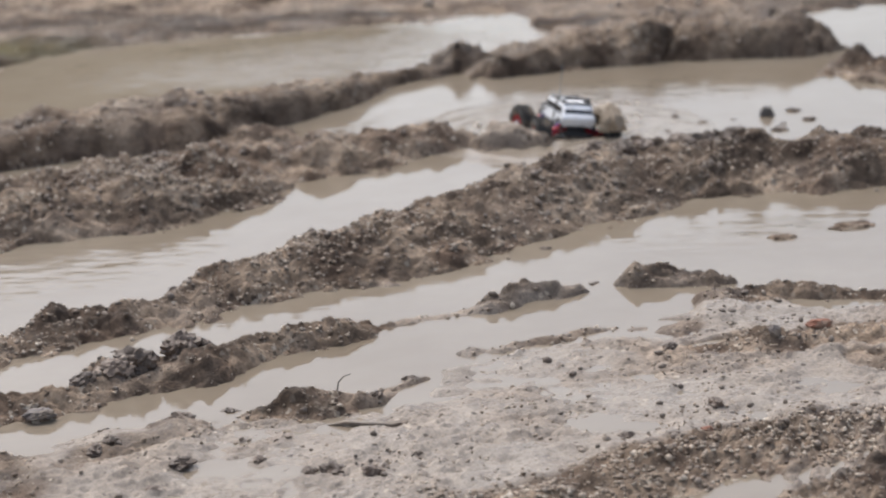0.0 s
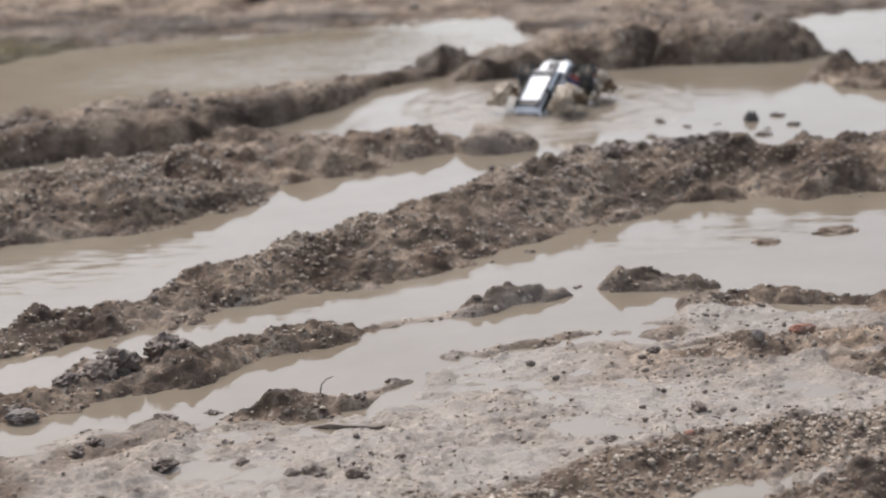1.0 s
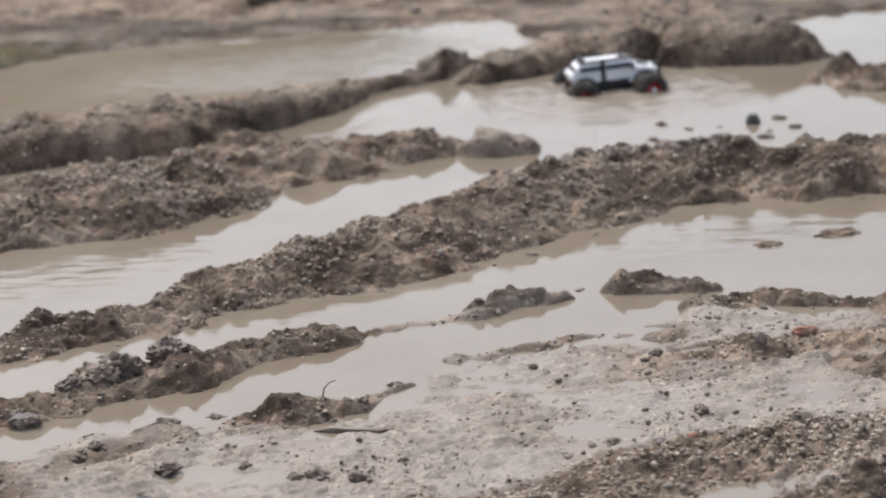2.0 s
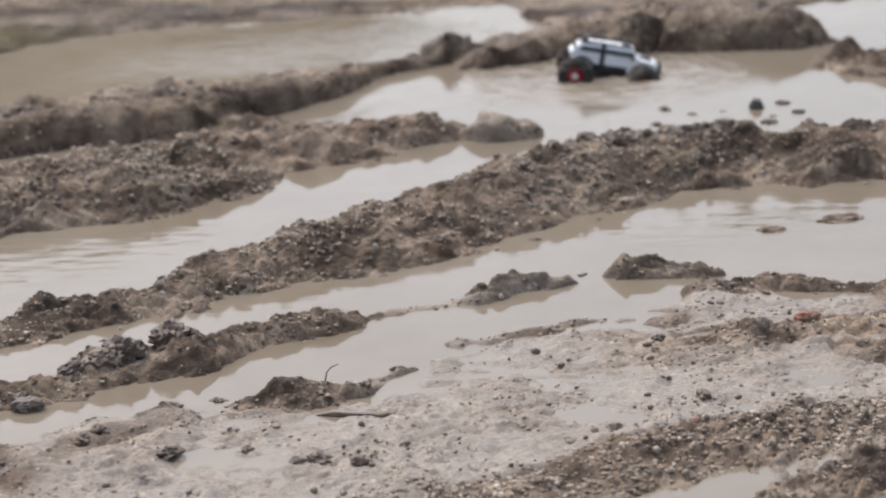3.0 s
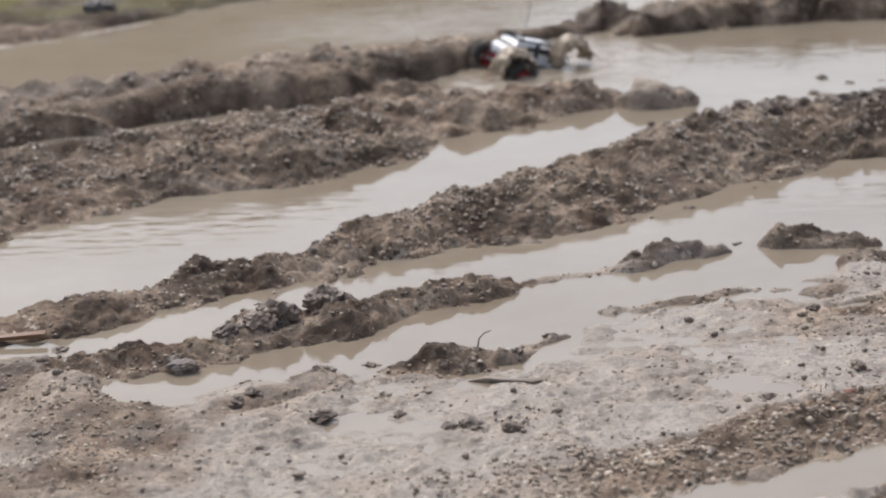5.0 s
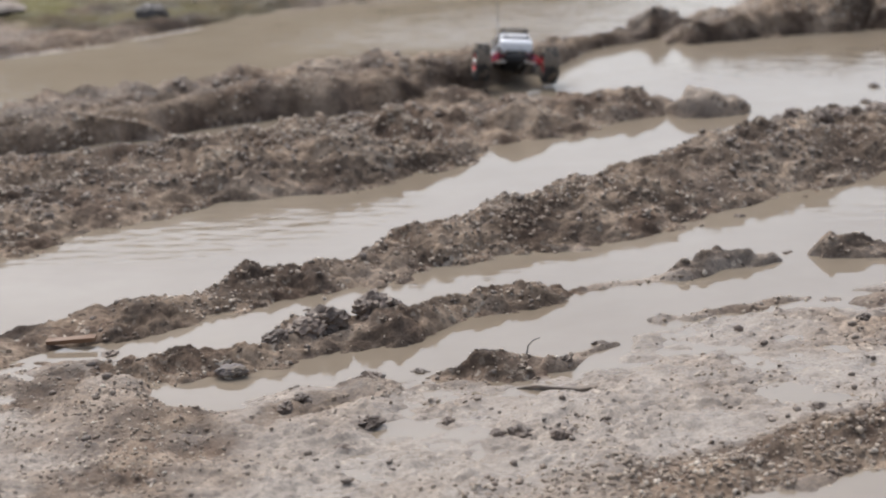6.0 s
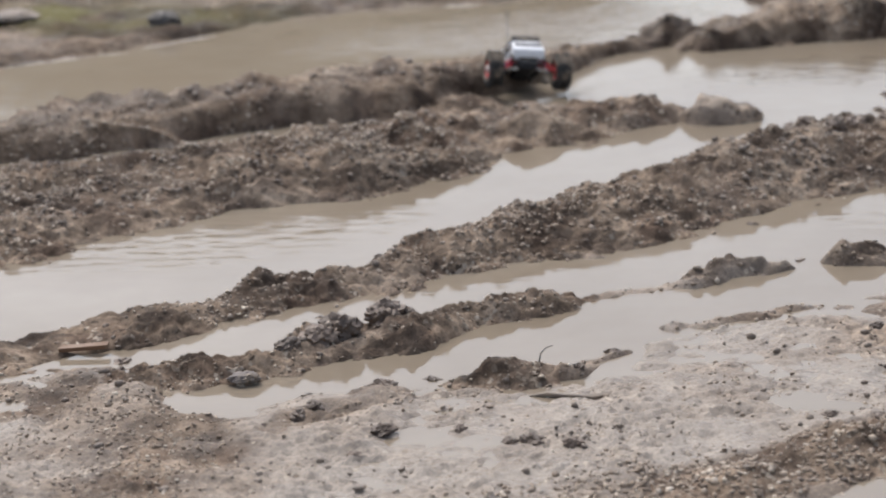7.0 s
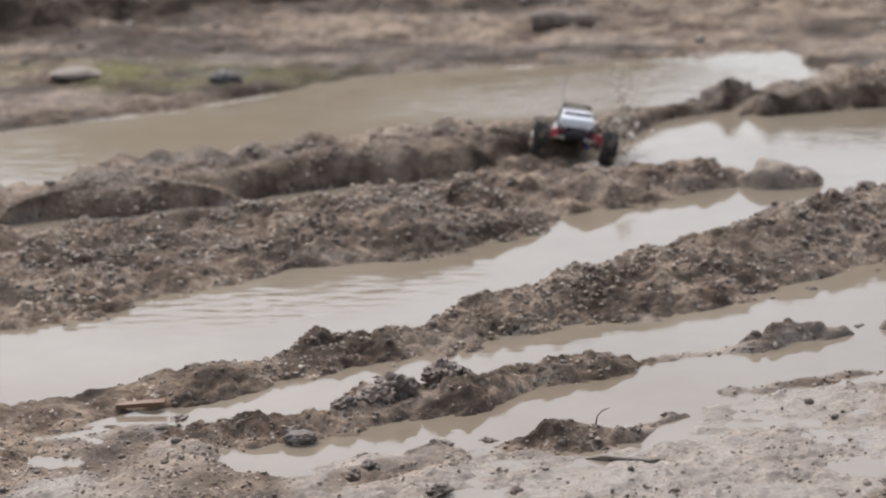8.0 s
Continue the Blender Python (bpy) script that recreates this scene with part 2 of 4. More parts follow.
# ---- the ground ----
# each ridge: crest x, y, height over the water, half width to the front and to the back; and the steepness of its sides
RIDGES = {
    "main": (2.0, [(-2.613, 4.573, 0.032, 0.108, 0.089), (-1.418, 4.786, 0.034, 0.19, 0.067), (-1.207, 4.879, 0.038, 0.173, 0.075), (-0.986, 5.001, 0.04, 0.135, 0.074), (-0.924, 5.042, 0.028, 0.088, 0.059), (-0.887, 5.102, 0.034, 0.123, 0.059), (-0.787, 5.188, 0.042, 0.148, 0.086), (-0.605, 5.279, 0.048, 0.121, 0.07), (-0.485, 5.414, 0.065, 0.163, 0.093), (-0.243, 5.598, 0.067, 0.187, 0.111), (0.03, 5.871, 0.09, 0.255, 0.119), (0.315, 6.132, 0.098, 0.284, 0.124), (0.62, 6.37, 0.102, 0.29, 0.14), (0.772, 6.401, 0.102, 0.291, 0.15), (0.883, 6.36, 0.096, 0.285, 0.155), (0.982, 6.35, 0.096, 0.285, 0.13), (1.118, 6.373, 0.106, 0.283, 0.148), (2.439, 6.402, 0.104, 0.332, 0.249)]),
    "thin": (1.8, [(-0.964, 4.639, 0.030, 0.075, 0.04), (-0.846, 4.662, 0.046, 0.095, 0.044), (-0.724, 4.709, 0.046, 0.085, 0.036), (-0.655, 4.766, 0.052, 0.095, 0.036), (-0.617, 4.831, 0.061, 0.111, 0.036), (-0.575, 4.831, 0.048, 0.103, 0.04), (-0.515, 4.892, 0.061, 0.112, 0.036), (-0.453, 4.9, 0.035, 0.074, 0.035), (-0.342, 4.985, 0.041, 0.078, 0.032), (-0.181, 5.083, 0.037, 0.076, 0.034), (-0.1, 5.124, 0.027, 0.059, 0.028), (-0.03, 5.14, 0.011, 0.028, 0.015), (0.09, 5.197, 0.008, 0.026, 0.016)]),
    "islet_a": (2.0, [(0.09, 5.18, 0.014, 0.02, 0.02), (0.15, 5.23, 0.042, 0.045, 0.04), (0.2, 5.28, 0.05, 0.05, 0.04), (0.27, 5.29, 0.036, 0.035, 0.03), (0.33, 5.31, 0.016, 0.015, 0.015)]),
    "islet_b": (2.0, [(0.43, 5.355, 0.02, 0.02, 0.02), (0.48, 5.36, 0.05, 0.05, 0.05), (0.55, 5.35, 0.05, 0.05, 0.05), (0.61, 5.34, 0.042, 0.04, 0.04), (0.655, 5.335, 0.022, 0.02, 0.02)]),
    "bank": (3.2, [(-3.03, 5.859, 0.074, 0.647, 0.321), (-1.768, 5.909, 0.074, 0.547, 0.27), (-1.365, 6.047, 0.082, 0.394, 0.216), (-1.113, 6.15, 0.084, 0.256, 0.165), (-0.831, 6.232, 0.097, 0.285, 0.159), (-0.699, 6.332, 0.095, 0.275, 0.129), (-0.567, 6.48, 0.091, 0.264, 0.12), (-0.455, 6.611, 0.079, 0.237, 0.105), (-0.333, 6.648, 0.075, 0.244, 0.116), (-0.242, 6.729, 0.064, 0.227, 0.101), (-0.121, 6.751, 0.056, 0.171, 0.074), (0.01, 6.823, 0.057, 0.163, 0.043), (0.066, 6.835, 0.056, 0.11, 0.03)]),
    "lobe": (3.0, [(0.165, 6.77, 0.052, 0.05, 0.05), (0.195, 6.77, 0.086, 0.07, 0.06), (0.235, 6.76, 0.084, 0.075, 0.06), (0.262, 6.77, 0.060, 0.06, 0.055), (0.295, 6.78, 0.062, 0.06, 0.05), (0.34, 6.81, 0.018, 0.04, 0.04)]),
    "trench_mound": (2.0, [(-0.5, 6.98, 0.03, 0.12, 0.1), (-0.3, 7.02, 0.03, 0.08, 0.08)]),
    "levee": (5.0, [(-3.0, 6.3, 0.05, 0.1, 0.2), (-1.89, 6.52, 0.05, 0.08, 0.3), (-1.57, 6.54, 0.08, 0.1, 0.35), (-1.22, 6.75, 0.09, 0.11, 0.3), (-0.99, 6.88, 0.101, 0.12, 0.24), (-0.76, 6.96, 0.100, 0.14, 0.24), (-0.56, 7.16, 0.092, 0.12, 0.22), (-0.42, 7.25, 0.086, 0.12, 0.2),
                    (-0.28, 7.42, 0.074, 0.09, 0.14), (-0.13, 7.67, 0.031, 0.06, 0.09), (0.03, 7.77, 0.033, 0.06, 0.07), (0.11, 7.82, 0.062, 0.07, 0.09), (0.2, 7.8, 0.04, 0.06, 0.08)]),
    "far_bank": (3.4, [(0.22, 7.72, 0.036, 0.06, 0.12), (0.36, 7.8, 0.062, 0.09, 0.2), (0.51, 7.83, 0.086, 0.11, 0.22), (0.63, 7.87, 0.098, 0.12, 0.24), (0.78, 7.9, 0.112, 0.12, 0.26), (1.0, 7.9, 0.112, 0.12, 0.24), (1.15, 7.88, 0.106, 0.11, 0.16), (1.2, 7.85, 0.05, 0.05, 0.08)]),
    "side_mound": (2.0, [(1.27, 7.6, 0.02, 0.05, 0.05), (1.36, 7.58, 0.05, 0.1, 0.08), (1.5, 7.5, 0.07, 0.25, 0.12), (2.4, 7.4, 0.1, 0.3, 0.3)]),
    "gravel_ridge": (1.8, [(0.1, 3.97, 0.012, 0.1, 0.10), (0.25, 4.07, 0.022, 0.1, 0.09), (0.42, 4.19, 0.032, 0.10, 0.08), (0.62, 4.32, 0.030, 0.10, 0.07), (0.84, 4.39, 0.022, 0.08, 0.06), (1.4, 4.52, 0.020, 0.08, 0.06)]),
    "near_edge": (2.0, [(0.55, 3.93, 0.03, 0.1, 0.06), (0.66, 4.02, 0.035, 0.1, 0.06), (0.9, 4.16, 0.04, 0.12, 0.07)]),
    "heap": (1.6, [(-4.5, 8.9, 0.25, 0.6, 0.9), (-3.0, 9.2, 0.16, 0.4, 0.8), (-2.4, 9.7, 0.1, 0.35, 0.6), (-1.9, 10.4, 0.08, 0.3, 0.5)]),
    "tussock": (1.8, [(-0.50, 4.55, 0.014, 0.04, 0.03), (-0.36, 4.57, 0.016, 0.04, 0.04), (-0.28, 4.61, 0.040, 0.07, 0.05), (-0.20, 4.63, 0.034, 0.06, 0.05), (-0.13, 4.65, 0.024, 0.05, 0.04), (-0.05, 4.73, 0.016, 0.03, 0.03)]),
    "spit": (2.0, [(0.06, 4.885, 0.01, 0.02, 0.02), (0.13, 4.925, 0.016, 0.03, 0.025), (0.3, 5.0, 0.022, 0.05, 0.03), (0.42, 5.03, 0.024, 0.06, 0.04), (0.52, 5.02, 0.016, 0.05, 0.04)]),
    "shore_clods": (2.0, [(0.62, 5.19, 0.018, 0.05, 0.04), (0.72, 5.22, 0.03, 0.07, 0.05), (0.86, 5.21, 0.032, 0.07, 0.05), (1.1, 5.14, 0.025, 0.08, 0.05)]),
    "mid_heap": (2.0, [(0.58, 4.86, 0.016, 0.05, 0.05), (0.68, 4.88, 0.032, 0.07, 0.06), (0.8, 4.91, 0.022, 0.06, 0.05), (1.0, 4.88, 0.02, 0.07, 0.05)]),
    "side_clods": (2.0, [(0.85, 4.74, 0.012, 0.04, 0.04), (0.93, 4.72, 0.024, 0.05, 0.04), (1.1, 4.7, 0.02, 0.05, 0.04)]),
    "left_clods": (2.0, [(-1.6, 4.42, 0.03, 0.08, 0.06), (-1.3, 4.52, 0.026, 0.08, 0.05), (-1.1, 4.55, 0.02, 0.06, 0.05)]),
    "small_rise": (2.0, [(-0.66, 4.3, 0.008, 0.03, 0.03), (-0.6, 4.38, 0.012, 0.04, 0.03), (-0.47, 4.51, 0.014, 0.04, 0.04)]),
}
SHORE = np.array([(-9, 4.4), (-3, 4.62), (-1.6, 4.72), (-1.15, 4.74), (-1.0, 4.68), (-0.87, 4.45), (-0.71, 4.39), (-0.62, 4.46), (-0.52, 4.51), (-0.43, 4.58), (-0.37, 4.63), (-0.26, 4.69), (-0.22, 4.72), (-0.16, 4.62),
                  (-0.1, 4.54), (-0.02, 4.62), (0.04, 4.86), (0.12, 4.93), (0.29, 5.02), (0.45, 5.04), (0.56, 5.07), (0.62, 5.23), (0.83, 5.24), (1.2, 5.15), (9, 5.0)])
FAR_SHORE = np.array([(-30, 6.0), (-3, 7.15), (-2.17, 7.58), (-1.68, 7.84), (-1.36, 8.14), (-1.12, 8.37), (-0.87, 8.5), (-0.24, 8.59), (0.05, 8.72), (0.3, 8.7), (0.42, 8.3), (0.55, 8.05), (1.14, 8.08), (1.22, 8.5), (1.8, 8.6), (30, 9.0)])


# banks cut upright towards the near side, and from which x their face is smooth
CUT_BANKS = {"levee": -9.0, "far_bank": 0.72}
GRAVEL_LINE = ([-0.5, 0.2, 0.42, 0.62, 0.84, 1.4], [3.84, 4.08, 4.21, 4.33, 4.39, 4.52])


def along(x, y, rows):
    """For each place: the distance to the crest line over the half width there (its sides apart), and the height."""
    u2, high = np.full(x.shape, 9.0), np.zeros(x.shape)
    for a, b in zip(rows, rows[1:]):
        dx, dy = b[0] - a[0], b[1] - a[1]
        t = np.clip(((x - a[0]) * dx + (y - a[1]) * dy) / (dx * dx + dy * dy), 0, 1)
        ox, oy = x - a[0] - t * dx, y - a[1] - t * dy
        back = (dx * oy - dy * ox) > 0
        half = np.where(back, a[4] + t * (b[4] - a[4]), a[3] + t * (b[3] - a[3]))
        u = np.minimum(np.hypot(ox, oy) / np.maximum(half, 0.008), 9.0)
        h = a[2] + t * (b[2] - a[2])
        near = u < u2
        u2, high = np.where(near, u, u2), np.where(near, h, high)
    return u2, high


def ground_height(x, y):
    """Height over the water, how silty (smooth, pale) the ground is, how mossy, and how much dark earth lies on it,
    with painted shade on cut faces.
    """
    wx, wy = x + 0.022 * fbm(x, y, 0.16, 3, 11), y + 0.022 * fbm(x, y, 0.16, 3, 21)
    # fine relief only over the yard in front; the ground further out is plain
    yard = np.clip((x + 3.3) / 0.6, 0, 1) * np.clip((2.5 - x) / 0.6, 0, 1) * np.clip((y - 3.3) / 0.3, 0, 1) * np.clip((11.6 - y) / 0.8, 0, 1)
    z = np.full(x.shape, -0.06)
    shore = np.interp(wx, SHORE[:, 0], SHORE[:, 1]) - wy
    flat = np.clip(shore * 0.16, -0.06, 0.0062) + np.clip(shore - 0.5, 0, 1) * 0.006
    z = np.maximum(z, flat + 0.014 * np.clip((-0.5 - wx) / 0.25, 0, 1) * np.clip(shore / 0.05, 0, 1))
    far = wy - np.interp(wx, FAR_SHORE[:, 0], FAR_SHORE[:, 1])
    z = np.maximum(z, np.clip(far * 0.2, -0.06, 0.025) + np.clip(far - 0.2, 0, 3) * 0.02)
    rough = np.where(far > 0, 0.42 + 0.2 * np.clip((y - 9.4) / 0.4, 0, 1), 0.0)
    # a long spoil bank in the distance, which the far pool mirrors
    bank = np.clip((y - 30) / 12, 0, 1) * np.clip((-x + 4.0 + 1.6 * value_noise(x, y, 3.0, 301)) / 7.0, 0, 1)
    z = z + bank * bank * (3 - 2 * bank) * (8.6 + 0.7 * value_noise(x, y, 6.0, 302))
    bare, crest = np.zeros(x.shape), np.zeros(x.shape)
    for name, (steep, rows) in RIDGES.items():
        xs, ys, reach = [r[0] for r in rows], [r[1] for r in rows], 1.7 * max(r[4] for r in rows) + 0.1
        box = (wx > min(xs) - reach) & (wx < max(xs) + reach) & (wy > min(ys) - reach) & (wy < max(ys) + reach)
        u, h = along(wx[box], wy[box], rows)
        rise = np.where(u < 1, h * (1 - u ** steep), -(u - 1) * 0.06)
        z[box] = np.maximum(z[box], rise)
        loose = np.clip((1.4 - u) * 3, 0, 1) * np.clip(h / 0.026, 0.35, 1.1)
        if name.startswith("islet"):
            loose = loose * 0.7
        if name in CUT_BANKS:
            front = wy[box] < np.interp(wx[box], xs, ys) - 0.015
            smooth_face = np.clip((wx[box] - CUT_BANKS[name]) / 0.1, 0, 1)
            bare[box] = np.maximum(bare[box], np.clip((1.2 - u) * 4, 0, 1) * front * smooth_face)
            loose = loose * np.where(front, 1 - 0.62 * smooth_face, 0.8)
        rough[box] = np.maximum(rough[box], loose)
        crest[box] = np.maximum(crest[box], np.clip(1.15 - 1.5 * u, 0, 1) * np.clip((h - 0.012) / 0.03, 0, 1))
    # a crack and a washed-out gully in the far cut bank
    for cx, lean, wide, deep in ((0.795, 0.35, 0.014, 0.06), (0.90, -0.2, 0.010, 0.03)):
        z = z - deep * np.exp(-((wx - cx - lean * (wy - 7.84)) / wide) ** 2) * np.clip(1 - np.abs(wy - 7.83) / 0.13, 0, 1) * (z > 0.03)
    # the wheel-track trench at the near corner
    u, h = along(wx, wy, [(0.2, 3.82, 0.03, 0.1, 0.1), (0.48, 4.02, 0.042, 0.08, 0.10), (0.62, 4.12, 0.022, 0.1, 0.12), (0.8, 4.28, 0.014, 0.11, 0.13), (1.2, 4.46, 0.012, 0.1, 0.11)])
    tread = np.clip(0.5 + 0.9 * np.sin((0.93 * x - 0.36 * y + 0.01 * fbm(x, y, 0.08, 2, 17)) * 2 * math.pi / 0.042), 0, 1)
    track = np.clip(1.15 - u, 0, 1)
    z -= np.where(u < 1.15, h * track - 0.009 * tread * np.clip(track * 3, 0, 1) * np.clip((x - 0.5) / 0.1, 0, 1), 0)
    rough = np.where(u < 1, rough * 0.3, rough)
    # churned ground at the near left, and the paler smooth-faced lobe
    churn = np.clip((-0.64 - x + 0.12 * fbm(x, y, 0.2, 2, 205)) / 0.15, 0, 1) * np.clip((4.9 - y) / 0.1, 0, 1) * np.clip(0.7 + 1.1 * fbm(x, y, 0.28, 3, 203), 0, 1)
    rough = np.maximum(rough, 0.62 * churn) * yard
    lobe = np.clip(1.6 - np.hypot((x - 0.25) / 0.11, (y - 6.77) / 0.1), 0, 1)
    rough = rough * (1 - 0.15 * lobe)
    wet = np.clip(z / 0.05 + 1, 0, 1) * yard
    k = np.clip(rough, 0, 1.2)
    smooth = np.clip(0.6 + 1.2 * fbm(x, y, 0.25, 3, 45), 0.25, 1)
    v = y + 1.5 * np.clip(z, -0.03, 0.3)
    heavy = np.clip((y - 5.9) / 0.3, 0, 1) * np.where((y > 6.45) & (y < 7.0), np.clip((-0.2 - x) / 0.1, 0.25, 1), 1) * (1 - 0.85 * bare)
    z = z + k * (0.017 * clods(x, v, 0.085, 31) + smooth * (0.019 * clods(x, v, 0.046, 41) + 0.011 * np.clip((7.1 - y) / 0.6, 0.3, 1) * clods(x, v, 0.026, 43)) - 0.016 + 0.012 * fbm(x, v, 0.14, 5, 51)
                 + heavy * (0.030 * clods(x, v, 0.15, 37) - 0.028 * lumps(x, v, 0.12, 39) + 0.016 * fbm(x, v, 0.22, 3, 55)))
    # stony ground on the near flat: along the gravel ridge, on the broken rise behind it, and in a few patches
    line = np.interp(x, GRAVEL_LINE[0], GRAVEL_LINE[1])
    along_ridge = np.clip(1.25 - np.abs(y - line + 0.05) / 0.14, 0, 1) * np.clip((x + 0.30) / 0.35, 0, 1)
    rise = np.clip(1.5 - np.hypot((x - 0.62) / 0.36, (y - 4.86 - 0.12 * (x - 0.6)) / 0.17), 0, 1)
    pools = np.zeros(x.shape)
    for cx, cy, rx, ry in ((0.48, 4.45, 0.22, 0.06), (0.0, 4.64, 0.13, 0.07), (-0.37, 4.27, 0.14, 0.045), (0.74, 4.65, 0.07, 0.10)):
        pools = np.maximum(pools, np.clip(1.7 - 1.2 * np.hypot((wx - cx) / rx, (wy - cy) / ry), 0, 1))
    patch = np.clip(0.42 + 1.5 * fbm(x, y, 0.2, 4, 91), 0, 1) * np.clip((5.3 - y) / 0.2, 0, 1) * np.clip((shore - 0.03) / 0.08, 0, 1)
    broken = rise * np.clip(0.6 + 0.9 * fbm(x, y, 0.12, 3, 93), 0.15, 1)
    field = np.clip(np.maximum(along_ridge, np.maximum(broken, 0.8 * patch)), 0, 1) * (1 - np.clip(k, 0, 1)) * yard * (1 - 0.9 * pools)
    z = z - 0.005 * pools * yard
    crumb = np.clip(0.05 + 0.55 * k * smooth * (1 - 0.7 * bare) + 0.8 * field, 0, 1) * np.clip((6.75 - y) / 0.4, 0.2, 1)
    z = z + wet * (crumb * (0.010 * clods(x, v, 0.018, 61) + 0.006 * lumps(x, v, 0.0115, 66)) + 0.0085 * fbm(x, y, 0.3, 5, 71) + 0.0014 * fbm(x, y, 0.03, 3, 81))
    z = z + wet * field * ((0.006 + 0.011 * broken) * clods(x, 1.4 * y, 0.055, 95) + 0.011 * clods(x, y, 0.027, 96) - 0.003)
    near = np.clip((5.3 - y) / 0.2, 0, 1) * np.clip(0.2 + 1.6 * fbm(x, y, 0.33, 3, 98), 0, 1) * (1 - np.clip(k, 0, 1))
    z = z + wet * near * (0.007 * clods(x, 1.7 * y, 0.075, 105) + 0.005 * clods(x, 1.4 * y, 0.036, 107) - 0.001)
    z = z + wet * 0.0065 * np.clip((5.3 - y) / 0.2, 0, 1) * (1 - 0.7 * np.clip(k, 0, 1)) * fbm(x, 1.7 * y, 0.10, 4, 109)
    z = z + (1 - yard) * 0.006 * fbm(x, y, 2.5, 2, 311) * (y < 25)
    silt = np.clip(1.0 - 0.95 * k - np.clip(0.62 * along_ridge + 0.34 * broken + 0.22 * patch, 0, 0.75) * (field > 0) - 0.10 * near - (0.5 + 0.5 * np.clip((y - 8.9) / 0.6, 0, 1)) * (far > 0) + 0.2 * fbm(x, y, 0.2, 3, 97) * yard, 0, 1)
    silt = np.clip(silt + 0.4 * lobe - 0.6 * bare - 0.12 * churn, 0, 1)
    moss = np.clip(1.3 - np.hypot((x + 2.1) / 0.9, (y - 8.35) / 0.22), 0, 1) * np.clip(0.45 + 0.9 * fbm(x, y, 0.2, 3, 99), 0, 1)
    moss += 0.5 * (bank > 0)
    moss += np.clip(1.2 - np.hypot((x + 1.95) / 0.35, (y - 6.86) / 0.1), 0, 1) * 0.8 * (z > 0)
    heap = np.clip((y - np.interp(x, [-6, -4.5, -3.0, -2.4, -1.9, -1.2, 0.5], [8.1, 8.4, 8.75, 9.2, 9.6, 9.8, 10.0]) + 0.15 * fbm(x, y, 0.4, 3, 207)) / 0.12, 0, 1) * (y < 25)
    topsoil_shade = heap + np.clip(0.22 + 1.1 * fbm(0.45 * x, y, 0.3, 4, 209), 0, 0.8) * (far > 0) + np.clip(1.7 * fbm(x, v, 0.16, 4, 211) - 0.25, 0, 0.7) * np.clip(k, 0, 1)
    topsoil_shade = topsoil_shade + crest * np.clip(0.55 + 1.0 * fbm(x, v, 0.11, 3, 215), 0, 0.9) * np.interp(y, [5.9, 6.0, 6.5, 6.6], [1.0, 0.5, 0.5, 0.0])
    # upright cut faces: their shade is put into the colour as extra dark
    topsoil_shade = topsoil_shade + 0.28 * bare
    topsoil_shade = topsoil_shade + 0.38 * np.clip(k, 0, 1) * np.clip(0.55 + 0.9 * fbm(x, v, 0.2, 3, 217), 0, 1) * np.clip((y - 7.3) / 0.3, 0, 1)
    z = z + 0.07 * heap * (1 + 0.7 * fbm(x, y, 0.3, 3, 213))
    return z, silt * (1 - heap), np.clip(moss, 0, 1), np.clip(topsoil_shade, 0, 1)


def widening(start, end, step, outer):
    """Even lines from start to end, then ever wider steps out to the far distance on both sides."""
    mid = np.arange(start, end + step / 2, step)
    steps, s, total = [], step, 0.0
    while total < outer:
        s *= 1.15
        total += s
        steps.append(total)
    return np.concatenate([start - np.array(steps[::-1]), mid, mid[-1] + np.array(steps)])


def grid_mesh(name, gx, gy, z):
    nx, ny = len(gx), len(gy)
    xx, yy = np.meshgrid(gx, gy)
    mesh = bpy.data.meshes.new(name)
    k = (np.arange(ny - 1)[:, None] * nx + np.arange(nx - 1)[None]).ravel()
    faces = np.stack([k, k + 1, k + nx + 1, k + nx], 1)
    mesh.vertices.add(nx * ny)
    mesh.vertices.foreach_set("co", np.stack([xx.ravel(), yy.ravel(), z.ravel()], 1).ravel())
    mesh.loops.add(faces.size)
    mesh.loops.foreach_set("vertex_index", faces.ravel())
    mesh.polygons.add(len(faces))
    mesh.polygons.foreach_set("loop_start", np.arange(0, faces.size, 4))
    mesh.polygons.foreach_set("use_smooth", np.ones(len(faces), bool))
    mesh.update()
    return mesh


GX = widening(-2.45, 1.7, 0.0056, 400)
near_y, far_y = np.arange(3.75, 6.4, 0.0052), np.concatenate([np.arange(6.4, 8.1, 0.0075), np.arange(8.1, 10.6, 0.0115)])
GY = np.concatenate([widening(3.75, 3.75, 0.0065, 60)[:-1], near_y[1:], far_y])
GY = np.unique(np.concatenate([GY[GY < 10.59], 10.6 + np.cumsum(0.0115 * 1.18 ** np.arange(1, 57))]))
XX, YY = np.meshgrid(GX, GY)
ZZ, SILT, MOSS, TOPSOIL_SHADE = ground_height(XX, YY)
ground_mesh = grid_mesh("ground", GX, GY, ZZ)
for label, values in (("silt", SILT), ("moss", MOSS), ("topsoil_shade", TOPSOIL_SHADE)):
    ground_mesh.attributes.new(label, "FLOAT", "POINT").data.foreach_set("value", values.ravel().astype(np.float32))
ground_mesh.materials.append(MUD)
ground = tagged(new("ground", ground_mesh), "churned wet brown mud with ruts and gravel", "ground", kind="structure")

wx, wy = widening(-2.5, 2.5, 0.5, 60), widening(3.5, 9.5, 0.5, 20)
WX, WY = np.meshgrid(wx, wy)
water_mesh = grid_mesh("water", wx, wy, np.zeros(WX.shape))
water_mesh.materials.append(WATER)
water = tagged(new("water", water_mesh), "still muddy brown rainwater standing in the ruts", "water", kind="structure")


